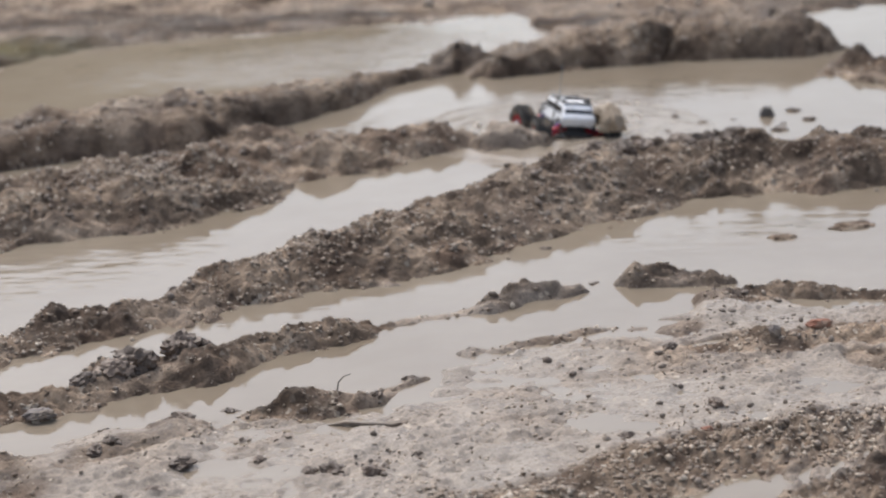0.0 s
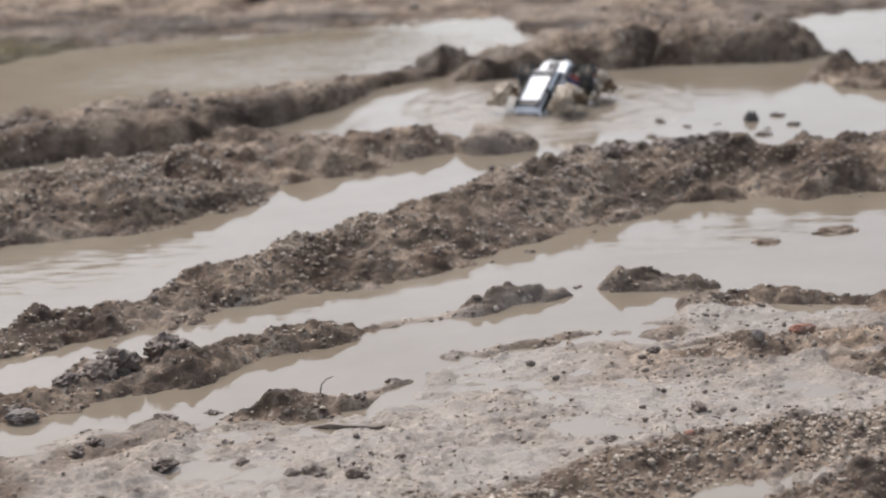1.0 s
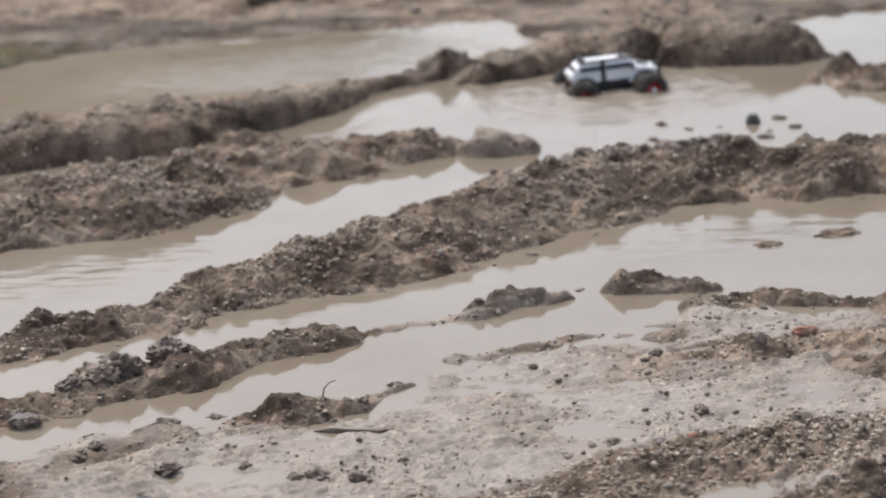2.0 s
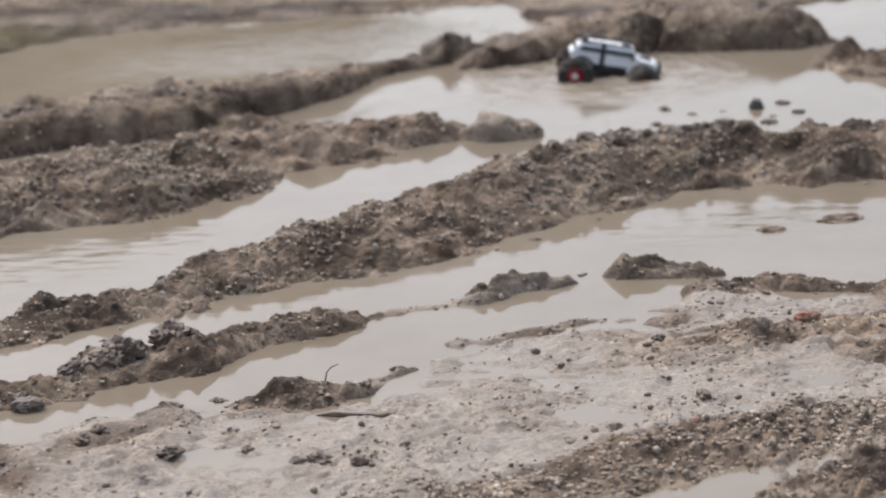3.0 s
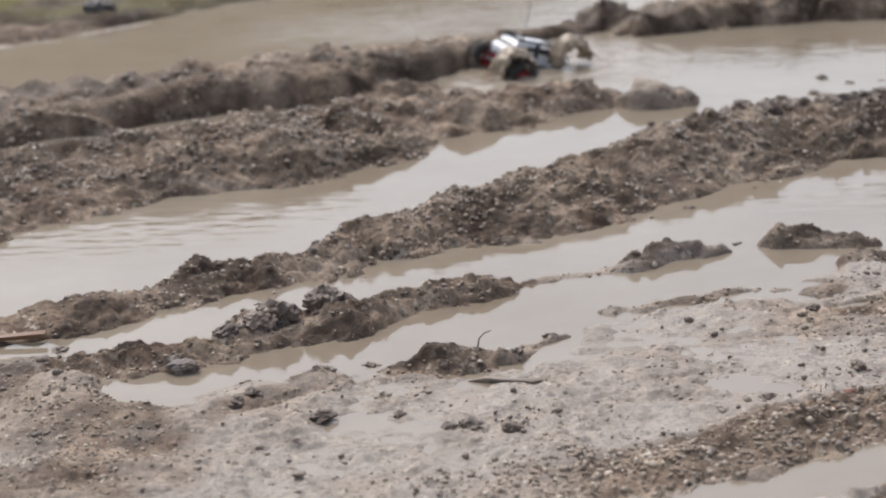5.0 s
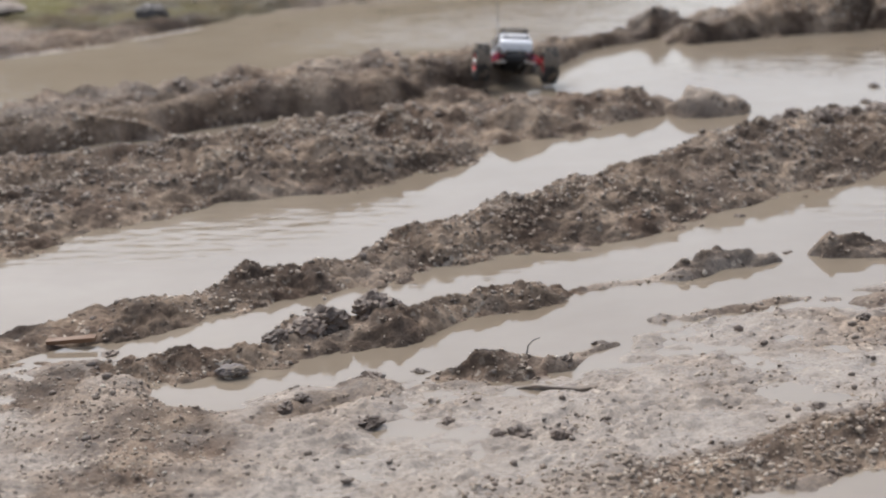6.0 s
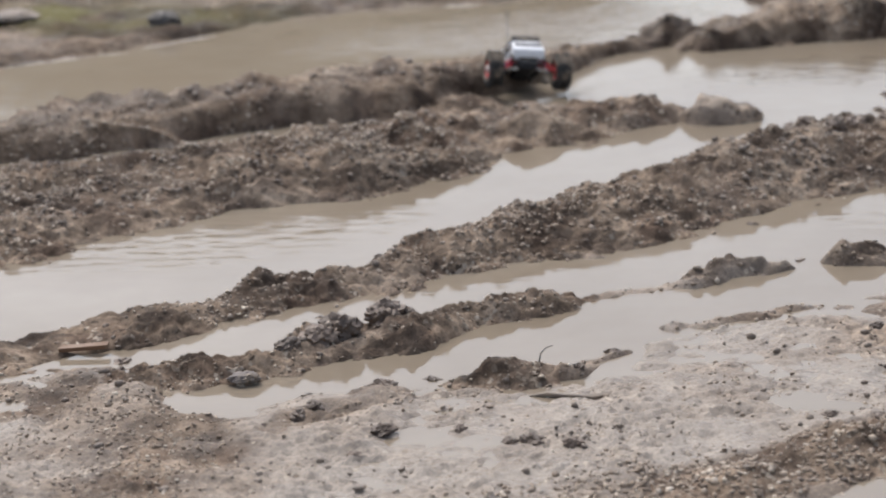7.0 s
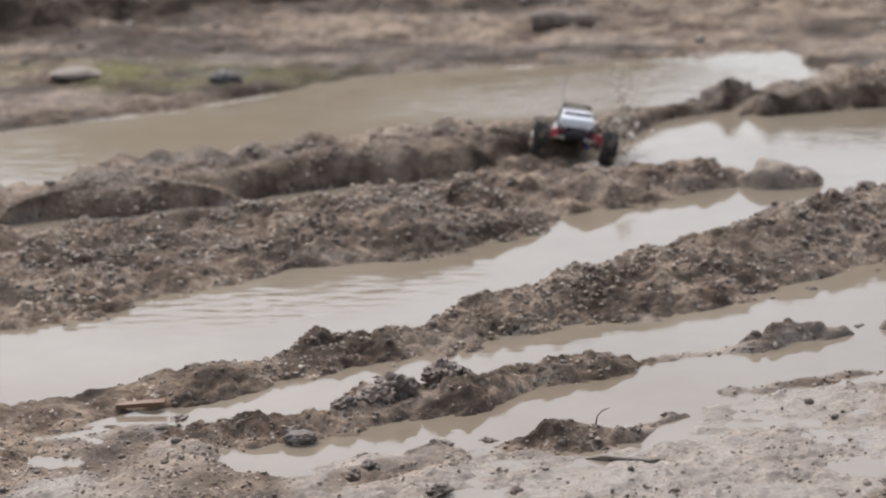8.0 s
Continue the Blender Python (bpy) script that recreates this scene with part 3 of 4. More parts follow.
def height_at(x, y):
    return float(ground_height(np.array([[x]], float), np.array([[y]], float))[0][0, 0])


# ---- gravel and crumbs of soil ----
ICO = bmesh.new()
bmesh.ops.create_icosphere(ICO, subdivisions=1, radius=1)
ICO_V = np.array([v.co[:] for v in ICO.verts])
ICO_F = np.array([[v.index for v in f.verts] for f in ICO.faces])
ICO.free()

def pieces_mesh(name, places, sizes, verts, faces, rng, flat, uneven):
    n, k = len(places), len(verts)
    angle = rng.uniform(0, 2 * math.pi, (n, 3))
    c, s = np.cos(angle), np.sin(angle)
    o, i = np.zeros(n), np.ones(n)
    rz = np.stack([c[:, 0], -s[:, 0], o, s[:, 0], c[:, 0], o, o, o, i], 1).reshape(n, 3, 3)
    tilt = (angle[:, 1] - math.pi) * 0.12
    rx = np.stack([i, o, o, o, np.cos(tilt), -np.sin(tilt), o, np.sin(tilt), np.cos(tilt)], 1).reshape(n, 3, 3)
    axes = np.stack([rng.uniform(0.75, 1.35, n), rng.uniform(0.65, 1.1, n), rng.uniform(flat, 1.0, n)], 1) * sizes[:, None]
    local = verts[None] * (1 + uneven * rng.uniform(-1, 1, (n, k, 1)))
    local = np.einsum("nij,nkj->nki", rz @ rx, local * axes[:, None])
    co = local + places[:, None]
    index = faces[None] + (np.arange(n) * k)[:, None, None]
    mesh = bpy.data.meshes.new(name)
    mesh.vertices.add(n * k)
    mesh.vertices.foreach_set("co", co.ravel())
    mesh.loops.add(index.size)
    mesh.loops.foreach_set("vertex_index", index.ravel())
    mesh.polygons.add(index.size // 3)
    mesh.polygons.foreach_set("loop_start", np.arange(0, index.size, 3))
    mesh.update()
    return mesh


def strewn(count, x0, x1, y0, y1, rng, choose):
    x, y = rng.uniform(x0, x1, count), rng.uniform(y0, y1, count)
    z, silt, _, dark = ground_height(x[None], y[None])
    z, silt, dark = z[0], silt[0], dark[0]
    keep = (z > -0.004) & (rng.uniform(0, 1, count) < choose(x, y, z, silt) * (1 - 0.6 * dark))
    return x[keep], y[keep], z[keep]


def stony(x, y, z, silt):
    patch = np.clip(0.5 + 1.0 * fbm(x, y, 0.3, 3, 131), 0.05, 1)
    return np.clip(0.03 + 1.05 * (1 - silt), 0, 1) * patch


def corner_gravel(x, y, z, silt):
    line = np.interp(x, GRAVEL_LINE[0], GRAVEL_LINE[1])
    return np.clip(1.2 - np.abs(y - line + 0.03) / 0.14, 0, 1) * np.clip((x + 0.35) / 0.5, 0, 1)


def gravel():
    rng = np.random.default_rng(5)
    sets = [(80000, -1.7, 1.3, 3.85, 6.7, stony, 0.0016, 0.0056), (26000, -0.6, 1.2, 3.8, 4.7, corner_gravel, 0.0018, 0.0075), (14000, -1.9, 0.1, 5.5, 6.6, stony, 0.0028, 0.0085), (12000, -1.0, 1.4, 5.0, 6.4, stony, 0.0022, 0.0075), (15000, -2.8, 1.8, 6.4, 8.0, stony, 0.0022, 0.006), (2500, -2.8, 1.8, 8.0, 9.6, stony, 0.003, 0.007)]
    for count, x0, x1, y0, y1, choose, small, large in sets:
        x, y, z = strewn(count, x0, x1, y0, y1, rng, choose)
        size = small + (large - small) * rng.uniform(0, 1, len(x)) ** 2.4
        mesh = pieces_mesh("gravel", np.stack([x, y, z + 0.05 * size], 1), size, ICO_V, ICO_F, rng, 0.35, 0.38)
        mesh.materials.append(STONE)
        tagged(new("gravel", mesh), "loose brown and grey gravel bedded in mud", "gravel", kind="stuff")


def crumbs():
    rng = np.random.default_rng(9)
    sets = [(40000, -1.7, 1.3, 3.9, 6.7, 0.0025, 0.010), (9000, -2.8, 1.8, 6.7, 8.2, 0.004, 0.014), (3500, -2.8, 1.8, 8.2, 10.4, 0.006, 0.022)]
    for count, x0, x1, y0, y1, small, large in sets:
        x, y, z = strewn(count, x0, x1, y0, y1, rng, lambda x, y, z, silt: np.clip(1.15 - silt * 1.35, 0.004, 1) * np.clip((z - 0.02) / 0.04, 0.03, 1) * np.clip(0.5 + fbm(x, y, 0.15, 2, 151), 0.05, 1))
        size = small + (large - small) * rng.uniform(0, 1, len(x)) ** 3
        mesh = pieces_mesh("soil_crumbs", np.stack([x, y, z + 0.05 * size], 1), size, ICO_V, ICO_F, rng, 0.6, 0.3)
        mesh.materials.append(CRUMB)
        tagged(new("soil_crumbs", mesh), "dark wet crumbs of churned soil", "soil", kind="stuff")


def flat_crumbs():
    """Crumbs and small clods strewn in drifts over the near flat."""
    rng = np.random.default_rng(21)
    x, y, z = strewn(4200, -1.3, 1.2, 3.85, 5.25, rng, lambda x, y, z, silt: np.clip(1.6 * fbm(x, y, 0.17, 4, 161) - 0.1, 0.03, 1) * np.clip(z / 0.004, 0, 1))
    size = 0.002 + 0.0075 * rng.uniform(0, 1, len(x)) ** 4
    mesh = pieces_mesh("soil_crumbs", np.stack([x, y, z + 0.1 * size], 1), size, ICO_V, ICO_F, rng, 0.5, 0.3)
    mesh.materials.append(CRUMB)
    tagged(new("soil_crumbs", mesh), "dark wet crumbs strewn over pale silt", "soil", kind="stuff")


def crumb_material():
    m, n, l, p = material("crumb_soil")
    geo = n.new("ShaderNodeNewGeometry")
    co = n.new("ShaderNodeTexCoord").outputs["Object"]
    tone = ramp_node(n, l, geo.outputs["Random Per Island"], [(0.0, (0.095, 0.070, 0.053)), (0.5, (0.18, 0.138, 0.106)), (1.0, (0.34, 0.278, 0.22))])
    fine = noise_node(n, l, 120, 4, 0.7, co)
    l.new(mixed(n, l, spread(n, l, fine.outputs[0], 0.4, 0.7, 0.0, 0.7), tone.outputs[0], (0.16, 0.13, 0.105)), p.inputs["Base Color"])
    p.inputs["Roughness"].default_value = 0.45
    relief(n, l, p, fine.outputs[0], 0.6, 0.004)
    return m


CRUMB = crumb_material()


# ---- single things lying about ----
def lump_bm(radius, sx, sy, sz, seed, rough=0.3, sub=4):
    bm = bmesh.new()
    bmesh.ops.create_icosphere(bm, subdivisions=sub, radius=1)
    for v in bm.verts:
        p = v.co * 1.4 + Vector((seed * 3.1, seed * 1.7, seed))
        k = 1 + rough * noise.fractal(p, 1.0, 2.0, 4) + 0.45 * rough * noise.noise(p * 4) + 0.12 * rough * noise.noise(p * 11)
        v.co = Vector((v.co.x * sx, v.co.y * sy, v.co.z * sz)) * radius * k
    return bm


def place_lump(name, label, category, mat, x, y, radius, sx=1, sy=0.8, sz=0.7, seed=1, rough=0.3, turn=0, sink=0.3, group=""):
    ob = part(name, lump_bm(radius, sx, sy, sz, seed, rough), mat, None, label)
    ob.matrix_basis = pose(x, y, max(height_at(x, y), -0.006) + radius * sz * (1 - 2 * sink), 0, 0, turn)
    return tagged(ob, label, category, group)


DARKROCK = plain("dark_wet_stone", (0.085, 0.075, 0.068), 0.35, 0.0, 0.12)
PALEROCK = plain("pale_wet_stone", (0.25, 0.21, 0.18), 0.6, 0.0, 0.35)
BRICK = plain("broken_brick", (0.26, 0.105, 0.062), 0.6, 0.0, 0.45)
SLATE = plain("grey_slate", (0.15, 0.128, 0.118), 0.65, 0.0, 0.45)
WOOD = plain("wet_wood", (0.17, 0.092, 0.052), 0.5, 0.0, 0.12)
BARK = plain("grey_bark", (0.15, 0.12, 0.108), 0.85, 0.0, 0.6)
MUDDY = plain("muddy_bark", (0.17, 0.135, 0.108), 0.5, 0.0, 0.4)
TWIG = plain("dark_twig", (0.055, 0.042, 0.035), 0.6, 0.0, 0.1)


def loose_things():
    for k, (x, y, r) in enumerate([(-0.575, 5.40, 0.012), (0.36, 5.375, 0.013), (-0.33, 4.32, 0.013), (-0.51, 4.18, 0.013), (0.27, 5.675, 0.014), (-0.67, 5.02, 0.011), (-1.04, 4.75, 0.018), (0.67, 6.81, 0.02), (0.385, 5.345, 0.007), (-0.515, 4.56, 0.016), (-0.12, 4.62, 0.012), (0.61, 6.62, 0.02), (0.42, 6.62, 0.026), (1.05, 7.02, 0.02), (0.87, 6.94, 0.012), (1.0, 6.86, 0.014), (0.71, 7.0, 0.02), (0.78, 6.92, 0.015), (0.98, 6.79, 0.022), (1.08, 6.9, 0.02), (0.9, 6.66, 0.024), (0.85, 6.74, 0.018), (0.81, 6.78, 0.013), (1.0, 6.62, 0.02), (1.12, 6.72, 0.016), (-0.235, 4.258, 0.018), (-0.194, 4.255, 0.02), (-0.122, 4.215, 0.017), (-0.469, 4.306, 0.022), (-0.638, 4.38, 0.018), (-0.611, 4.423, 0.014), (-0.051, 4.752, 0.016), (0.343, 4.337, 0.014), (0.476, 4.848, 0.015), (0.528, 4.508, 0.016), (-0.49, 4.55, 0.018), (-0.4, 4.61, 0.016)]):
        place_lump("clod", "dark clod of wet soil", "clod", CLOD, x, y, 0.85 * r, 1.35, 0.95, 0.62, k + 2, 0.45, 40 * k, 0.36, "loose clods")
    for k, (x, y, r, s) in enumerate([(-0.609, 4.82, 0.034, 1.0), (-0.515, 4.885, 0.036, 1.0), (-0.474, 4.905, 0.024, 1.2), (-0.645, 4.78, 0.028, 1.2), (-0.70, 4.73, 0.020, 1.4), (0.67, 6.42, 0.034, 1.2), (0.73, 6.44, 0.036, 1.2), (0.81, 6.41, 0.03, 1.5), (0.56, 6.36, 0.026, 1.0), (0.51, 6.32, 0.024, 1.0), (0.43, 6.27, 0.02, 1.0)]):
        place_lump("ridge_clod", "large dark clod on top of a mud ridge", "clod", CLOD, x, y, 1.1 * r, s * 1.1, 0.9, 0.8, k + 31, 0.34, 60 * k, 0.62, "ridge clods")
    place_lump("mud_shoal", "low patch of mud just above the water", "mud", MUD, 0.83, 5.685, 0.028, 1.3, 0.9, 0.3, 51, 0.4, 10, 0.3)
    place_lump("mud_shoal", "low patch of mud just above the water", "mud", MUD, 1.0, 5.76, 0.034, 1.5, 0.9, 0.3, 52, 0.4, 10, 0.3)
    place_lump("stone", "pointed dark stone standing in the water", "stone", DARKROCK, 0.97, 6.97, 0.021, 1.0, 0.8, 1.0, 61, 0.3, 20, 0.25)
    place_lump("stone", "dark wet stone on the levee edge", "stone", DARKROCK, -1.05, 7.235, 0.042, 1.0, 0.7, 0.6, 62, 0.25, 10, 0.15)
    place_lump("stone", "flat grey wet stone at the waterline", "stone", SLATE, -0.77, 4.60, 0.03, 1.0, 0.7, 0.35, 63, 0.3, 15, 0.2)
    place_lump("stone", "dark wet stone on the far shore", "stone", DARKROCK, -1.56, 8.19, 0.055, 1.0, 0.7, 0.62, 64, 0.25, 0, 0.2)
    place_lump("stone", "pale flat stone among moss", "stone", PALEROCK, -2.09, 8.28, 0.07, 1.3, 0.8, 0.3, 65, 0.2, 0, 0.2)
    place_lump("stone", "grey slate stone set in the mud", "stone", SLATE, 0.69, 4.86, 0.014, 0.9, 0.8, 1.0, 66, 0.25, 0, 0.35)
    place_lump("brick_fragment", "broken red brick fragment in gravel", "brick", BRICK, 0.79, 4.915, 0.016, 1.6, 0.8, 0.6, 67, 0.3, 12, 0.42)
    place_lump("brick_fragment", "small orange brick chip in gravel", "brick", BRICK, 0.49, 4.33, 0.009, 1.2, 0.9, 0.8, 68, 0.2, 0, 0.2)
    log = tagged(part("log", tube_bm([(-0.125, 0, -0.004), (-0.12, 0, 0), (-0.10, 0, 0), (-0.07, 0.004, 0.002), (-0.04, 0.006, 0.004), (-0.01, 0.004, 0.002), (0.02, 0.0, 0.0), (0.05, 0.002, 0.003), (0.08, 0.004, 0.006), (0.105, 0.004, 0.003), (0.115, 0.004, 0.0)], (0.014, 0.026, 0.034, 0.036, 0.034, 0.035, 0.033, 0.031, 0.031, 0.024, 0.012), 20, 0.3), BARK, None), "short muddy grey-brown log lying on gravel", "log")
    log.matrix_basis = pose(-0.47, 9.15, height_at(-0.47, 9.15) + 0.03, 0, 3, 4)
    stick = tagged(part("wood_splinter", slab_bm([(-0.05, -0.006, 0.006), (0.05, -0.009, 0.01), (0.052, 0.006, 0.01), (-0.048, 0.007, 0.006)], 0.009), WOOD, None), "reddish-brown splinter of wet wood", "stick")
    stick.matrix_basis = pose(-1.13, 4.80, max(height_at(-1.13 + 0.02 * i, 4.79 + 0.01 * j) for i in (-2, -1, 0, 1, 2) for j in (-1, 0, 1)) + 0.003, 12, 0, 8)
    twig = tagged(part("twig", tube_bm([(0, 0, -0.01), (0.004, 0, 0.012), (0.014, 0.003, 0.022), (0.028, 0.003, 0.027)], (0.0016, 0.0013, 0.0011, 0.0007), 8), TWIG, None), "thin bent twig sticking out of mud", "twig")
    twig.matrix_basis = pose(-0.195, 4.62, height_at(-0.195, 4.62) + 0.006)
    branch = tagged(part("branch", tube_bm([(-0.12, 0.016, -0.004), (-0.085, 0.008, 0.003), (-0.05, 0.002, 0.001), (-0.02, -0.009, 0.003), (0.0, -0.006, -0.001), (0.04, -0.002, 0.004), (0.07, 0.004, 0.0), (0.10, 0.0, -0.005)], (0.003, 0.0054, 0.006, 0.0052, 0.0062, 0.0054, 0.0045, 0.003), 10, 0.3), MUDDY, None), "muddy branch lying half sunk in mud", "branch")
    branch.matrix_basis = pose(-0.09, 4.49, height_at(-0.09, 4.49) + 0.004)


gravel()
crumbs()
flat_crumbs()


# ---- building helpers ----
def part(name, bm, mat, parent=None, label="", smooth=True):
    """Links a bmesh as one mesh object, under a thing or a part if one is given."""
    bmesh.ops.recalc_face_normals(bm, faces=bm.faces)
    mesh = bpy.data.meshes.new(name)
    bm.to_mesh(mesh)
    bm.free()
    mesh.materials.append(mat)
    if smooth:
        mesh.polygons.foreach_set("use_smooth", np.ones(len(mesh.polygons), bool))
        mesh.set_sharp_from_angle(angle=radians(38))
    ob = new(name, mesh)
    ob.parent = parent
    return tagged(ob, label)


def box_bm(x0, x1, y0, y1, z0, z1, bevel=0.001):
    bm = bmesh.new()
    bmesh.ops.create_cube(bm, size=1, matrix=Matrix.Translation(((x0 + x1) / 2, (y0 + y1) / 2, (z0 + z1) / 2)) @ Matrix.Diagonal((x1 - x0, y1 - y0, z1 - z0, 1)))
    if bevel:
        bmesh.ops.bevel(bm, geom=bm.edges[:], offset=bevel, segments=2, affect="EDGES", profile=0.5)
    return bm


def rod_bm(points, radius, sides=8):
    bm = bmesh.new()
    for a, b in zip(points, points[1:]):
        a, b = Vector(a), Vector(b)
        m = Matrix.Translation((a + b) / 2) @ (b - a).to_track_quat("Z", "Y").to_matrix().to_4x4()
        bmesh.ops.create_cone(bm, cap_ends=True, segments=sides, radius1=radius, radius2=radius, depth=(b - a).length + radius, matrix=m)
    return bm


def tube_bm(points, radii, sides=12, uneven=0.12, seed=1):
    """One closed tube along a bent line, its radius uneven as bark is."""
    bm = bmesh.new()
    pts, rings = [Vector(p) for p in points], []
    for i, (p, r) in enumerate(zip(pts, radii)):
        way = (pts[min(i + 1, len(pts) - 1)] - pts[max(i - 1, 0)]).normalized()
        side = way.cross(Vector((0, 0, 1))).normalized()
        up = side.cross(way)
        ring = []
        for k in range(sides):
            a = 2 * math.pi * k / sides
            q = side * math.cos(a) + up * math.sin(a)
            ring.append(bm.verts.new(p + q * r * (1 + uneven * noise.noise(q * 2.0 + p * 40 + Vector((seed, 0, 0))))))
        rings.append(ring)
    for a, b in zip(rings, rings[1:]):
        for k in range(sides):
            bm.faces.new((a[k], a[(k + 1) % sides], b[(k + 1) % sides], b[k]))
    bm.faces.new(rings[0][::-1])
    bm.faces.new(rings[-1])
    bmesh.ops.recalc_face_normals(bm, faces=bm.faces)
    return bm


def lathe_bm(profile, sides):
    """A ring shape round the y axis from (radius, y) pairs, closed on itself."""
    bm = bmesh.new()
    rings = [[bm.verts.new((r * math.cos(2 * math.pi * k / sides), y, r * math.sin(2 * math.pi * k / sides))) for r, y in profile] for k in range(sides)]
    for k in range(sides):
        a, b = rings[k], rings[(k + 1) % sides]
        for j in range(len(profile)):
            i = (j + 1) % len(profile)
            bm.faces.new((a[j], a[i], b[i], b[j]))
    return bm


# ---- the radio-controlled truck (x ahead, origin on the ground between its axles) ----
WHITE = plain("white_shell", (0.86, 0.87, 0.89), 0.36, 0.0, 0.05, 0.1)
BLACK = plain("black_plastic", (0.016, 0.016, 0.019), 0.45, 0.0, 0.14)
GLASS = plain("dark_window_film", (0.012, 0.014, 0.02), 0.12, 0.0, 0.0, 0.5)
RED = plain("red_anodised", (0.40, 0.016, 0.026), 0.35, 0.2, 0.16)
BLUE = plain("blue_shock", (0.02, 0.035, 0.26), 0.35, 0.3, 0.05)
RUBBER = plain("muddy_rubber", (0.030, 0.028, 0.026), 0.7, 0.0, 0.5)
CHROME = plain("satin_metal", (0.72, 0.70, 0.68), 0.25, 0.8, 0.05)
LENS = plain("headlamp_lens", (0.80, 0.78, 0.72), 0.12, 0.0, 0.02)


def shell_bm(outline, half, belt, top, tuck):
    bm = bmesh.new()
    sides = []
    for s in (-1, 1):
        row = []
        for x, z in outline:
            lean = max(0.0, (z - belt) / (top - belt))
            nose = 0.86 if x > 0.09 else 1.0
            row.append(bm.verts.new((x, s * half * nose * (1 - tuck * lean), z)))
        sides.append(row)
        bm.faces.new(row)
    n = len(outline)
    for k in range(n):
        bm.faces.new((sides[0][k], sides[0][(k + 1) % n], sides[1][(k + 1) % n], sides[1][k]))
    bmesh.ops.recalc_face_normals(bm, faces=bm.faces)
    rim = [e for e in bm.edges if len(e.link_faces) == 2 and e.calc_face_angle() > 0.6]
    bmesh.ops.bevel(bm, geom=rim, offset=0.004, segments=3, affect="EDGES", profile=0.6)
    return bm


def slab_bm(corners, thick):
    """A plate with the given corners (anticlockwise from outside), thickened inwards."""
    bm = bmesh.new()
    pts = [Vector(c) for c in corners]
    normal = (pts[1] - pts[0]).cross(pts[2] - pts[0]).normalized()
    outer, inner = [bm.verts.new(p) for p in pts], [bm.verts.new(p - normal * thick) for p in pts]
    bm.faces.new(outer)
    bm.faces.new(inner[::-1])
    for k in range(len(pts)):
        j = (k + 1) % len(pts)
        bm.faces.new((outer[k], inner[k], inner[j], outer[j]))
    return bm


def build_truck():
    truck = tagged(new("toy_truck"), "white and black radio-controlled monster truck splashed with mud", "toy truck")
    arch = lambda cx, r: [(cx + r * math.cos(a), 0.058 + r * math.sin(a)) for a in np.linspace(math.radians(165), math.radians(15), 7)]
    outline = [(-0.118, 0.085)] + [(x, z) for x, z in arch(-0.088, 0.030)][1:] + [(-0.052, 0.068), (0.045, 0.066)] + arch(0.082, 0.030)[:-1] + [(0.113, 0.085), (0.116, 0.100), (0.108, 0.109), (0.060, 0.117), (0.046, 0.143), (0.030, 0.147), (-0.078, 0.147), (-0.096, 0.143), (-0.124, 0.108)]
    half, belt, top, tuck = 0.048, 0.112, 0.147, 0.20
    body = part("body_shell", shell_bm(outline, half, belt, top, tuck), WHITE, truck, "glossy white off-road body shell")
    wide = lambda z: half * (1 - tuck * max(0.0, (z - belt) / (top - belt)))
    lo, hi = 0.1195, 0.1345
    for s in (-1, 1):
        for x0, x1, x2, x3, name in ((-0.100, -0.040, -0.040, -0.092, "rear_window"), (-0.026, 0.055, 0.047, -0.026, "side_window")):
            rows = [(x0, s * (wide(lo) + 0.0015), lo), (x1, s * (wide(lo) + 0.0015), lo), (x2, s * (wide(hi) + 0.0015), hi), (x3, s * (wide(hi) + 0.0015), hi)]
            part(name, slab_bm(rows if s < 0 else rows[::-1], 0.002), GLASS, body, "black side window strip", False)
        pillar = [(-0.040, s * (wide(0.07) + 0.0025), 0.070), (-0.027, s * (wide(0.07) + 0.0025), 0.070), (-0.027, s * (wide(0.146) + 0.0025), 0.146), (-0.040, s * (wide(0.146) + 0.0025), 0.146)]
        part("pillar", slab_bm(pillar if s < 0 else pillar[::-1], 0.003), BLACK, body, "black pillar stripe", False)
        rail = rod_bm([(-0.10, s * 0.036, 0.150), (0.040, s * 0.036, 0.149)], 0.0036)
        part("roof_rail", rail, BLACK, body, "thin black roof rail")
        part("rocker", box_bm(-0.05, 0.05, s * 0.047 - 0.005, s * 0.047 + 0.005, 0.056, 0.0815, 0.002), BLACK, truck, "black plastic side sill")
        for cx in (-0.088, 0.082):
            part("arch_trim", rod_bm([(x, s * (0.0465 if cx < 0 else 0.0455), z + 0.006) for x, z in arch(cx, 0.034)], 0.0045), BLACK, body, "black wheel-arch trim")
        part("mirror", box_bm(0.042, 0.050, s * 0.058 - 0.006, s * 0.058 + 0.006, 0.114, 0.122, 0.002), BLACK, body, "black door mirror")
        part("headlamp", lathe_bm([(0.0005, -0.004), (0.010, -0.004), (0.011, 0.0), (0.009, 0.004), (0.0005, 0.006)], 14), LENS, truck, "round headlamp").matrix_basis = pose(0.138, s * 0.026, 0.094, 0, 0, -90)
    part("windscreen", slab_bm([(0.0595, -0.039, 0.119), (0.0595, 0.039, 0.119), (0.0490, 0.033, 0.140), (0.0490, -0.033, 0.140)], 0.002), GLASS, body, "black windscreen", False)
    part("tail_window", slab_bm([(-0.1145, 0.040, 0.1215), (-0.1145, -0.040, 0.1215), (-0.1085, -0.038, 0.1320), (-0.1085, 0.038, 0.1320)], 0.002), GLASS, body, "narrow black tail window", False)
    part("roof_band", box_bm(-0.094, -0.078, -0.037, 0.037, 0.1465, 0.1495, 0.001), BLACK, body, "black band across the roof")
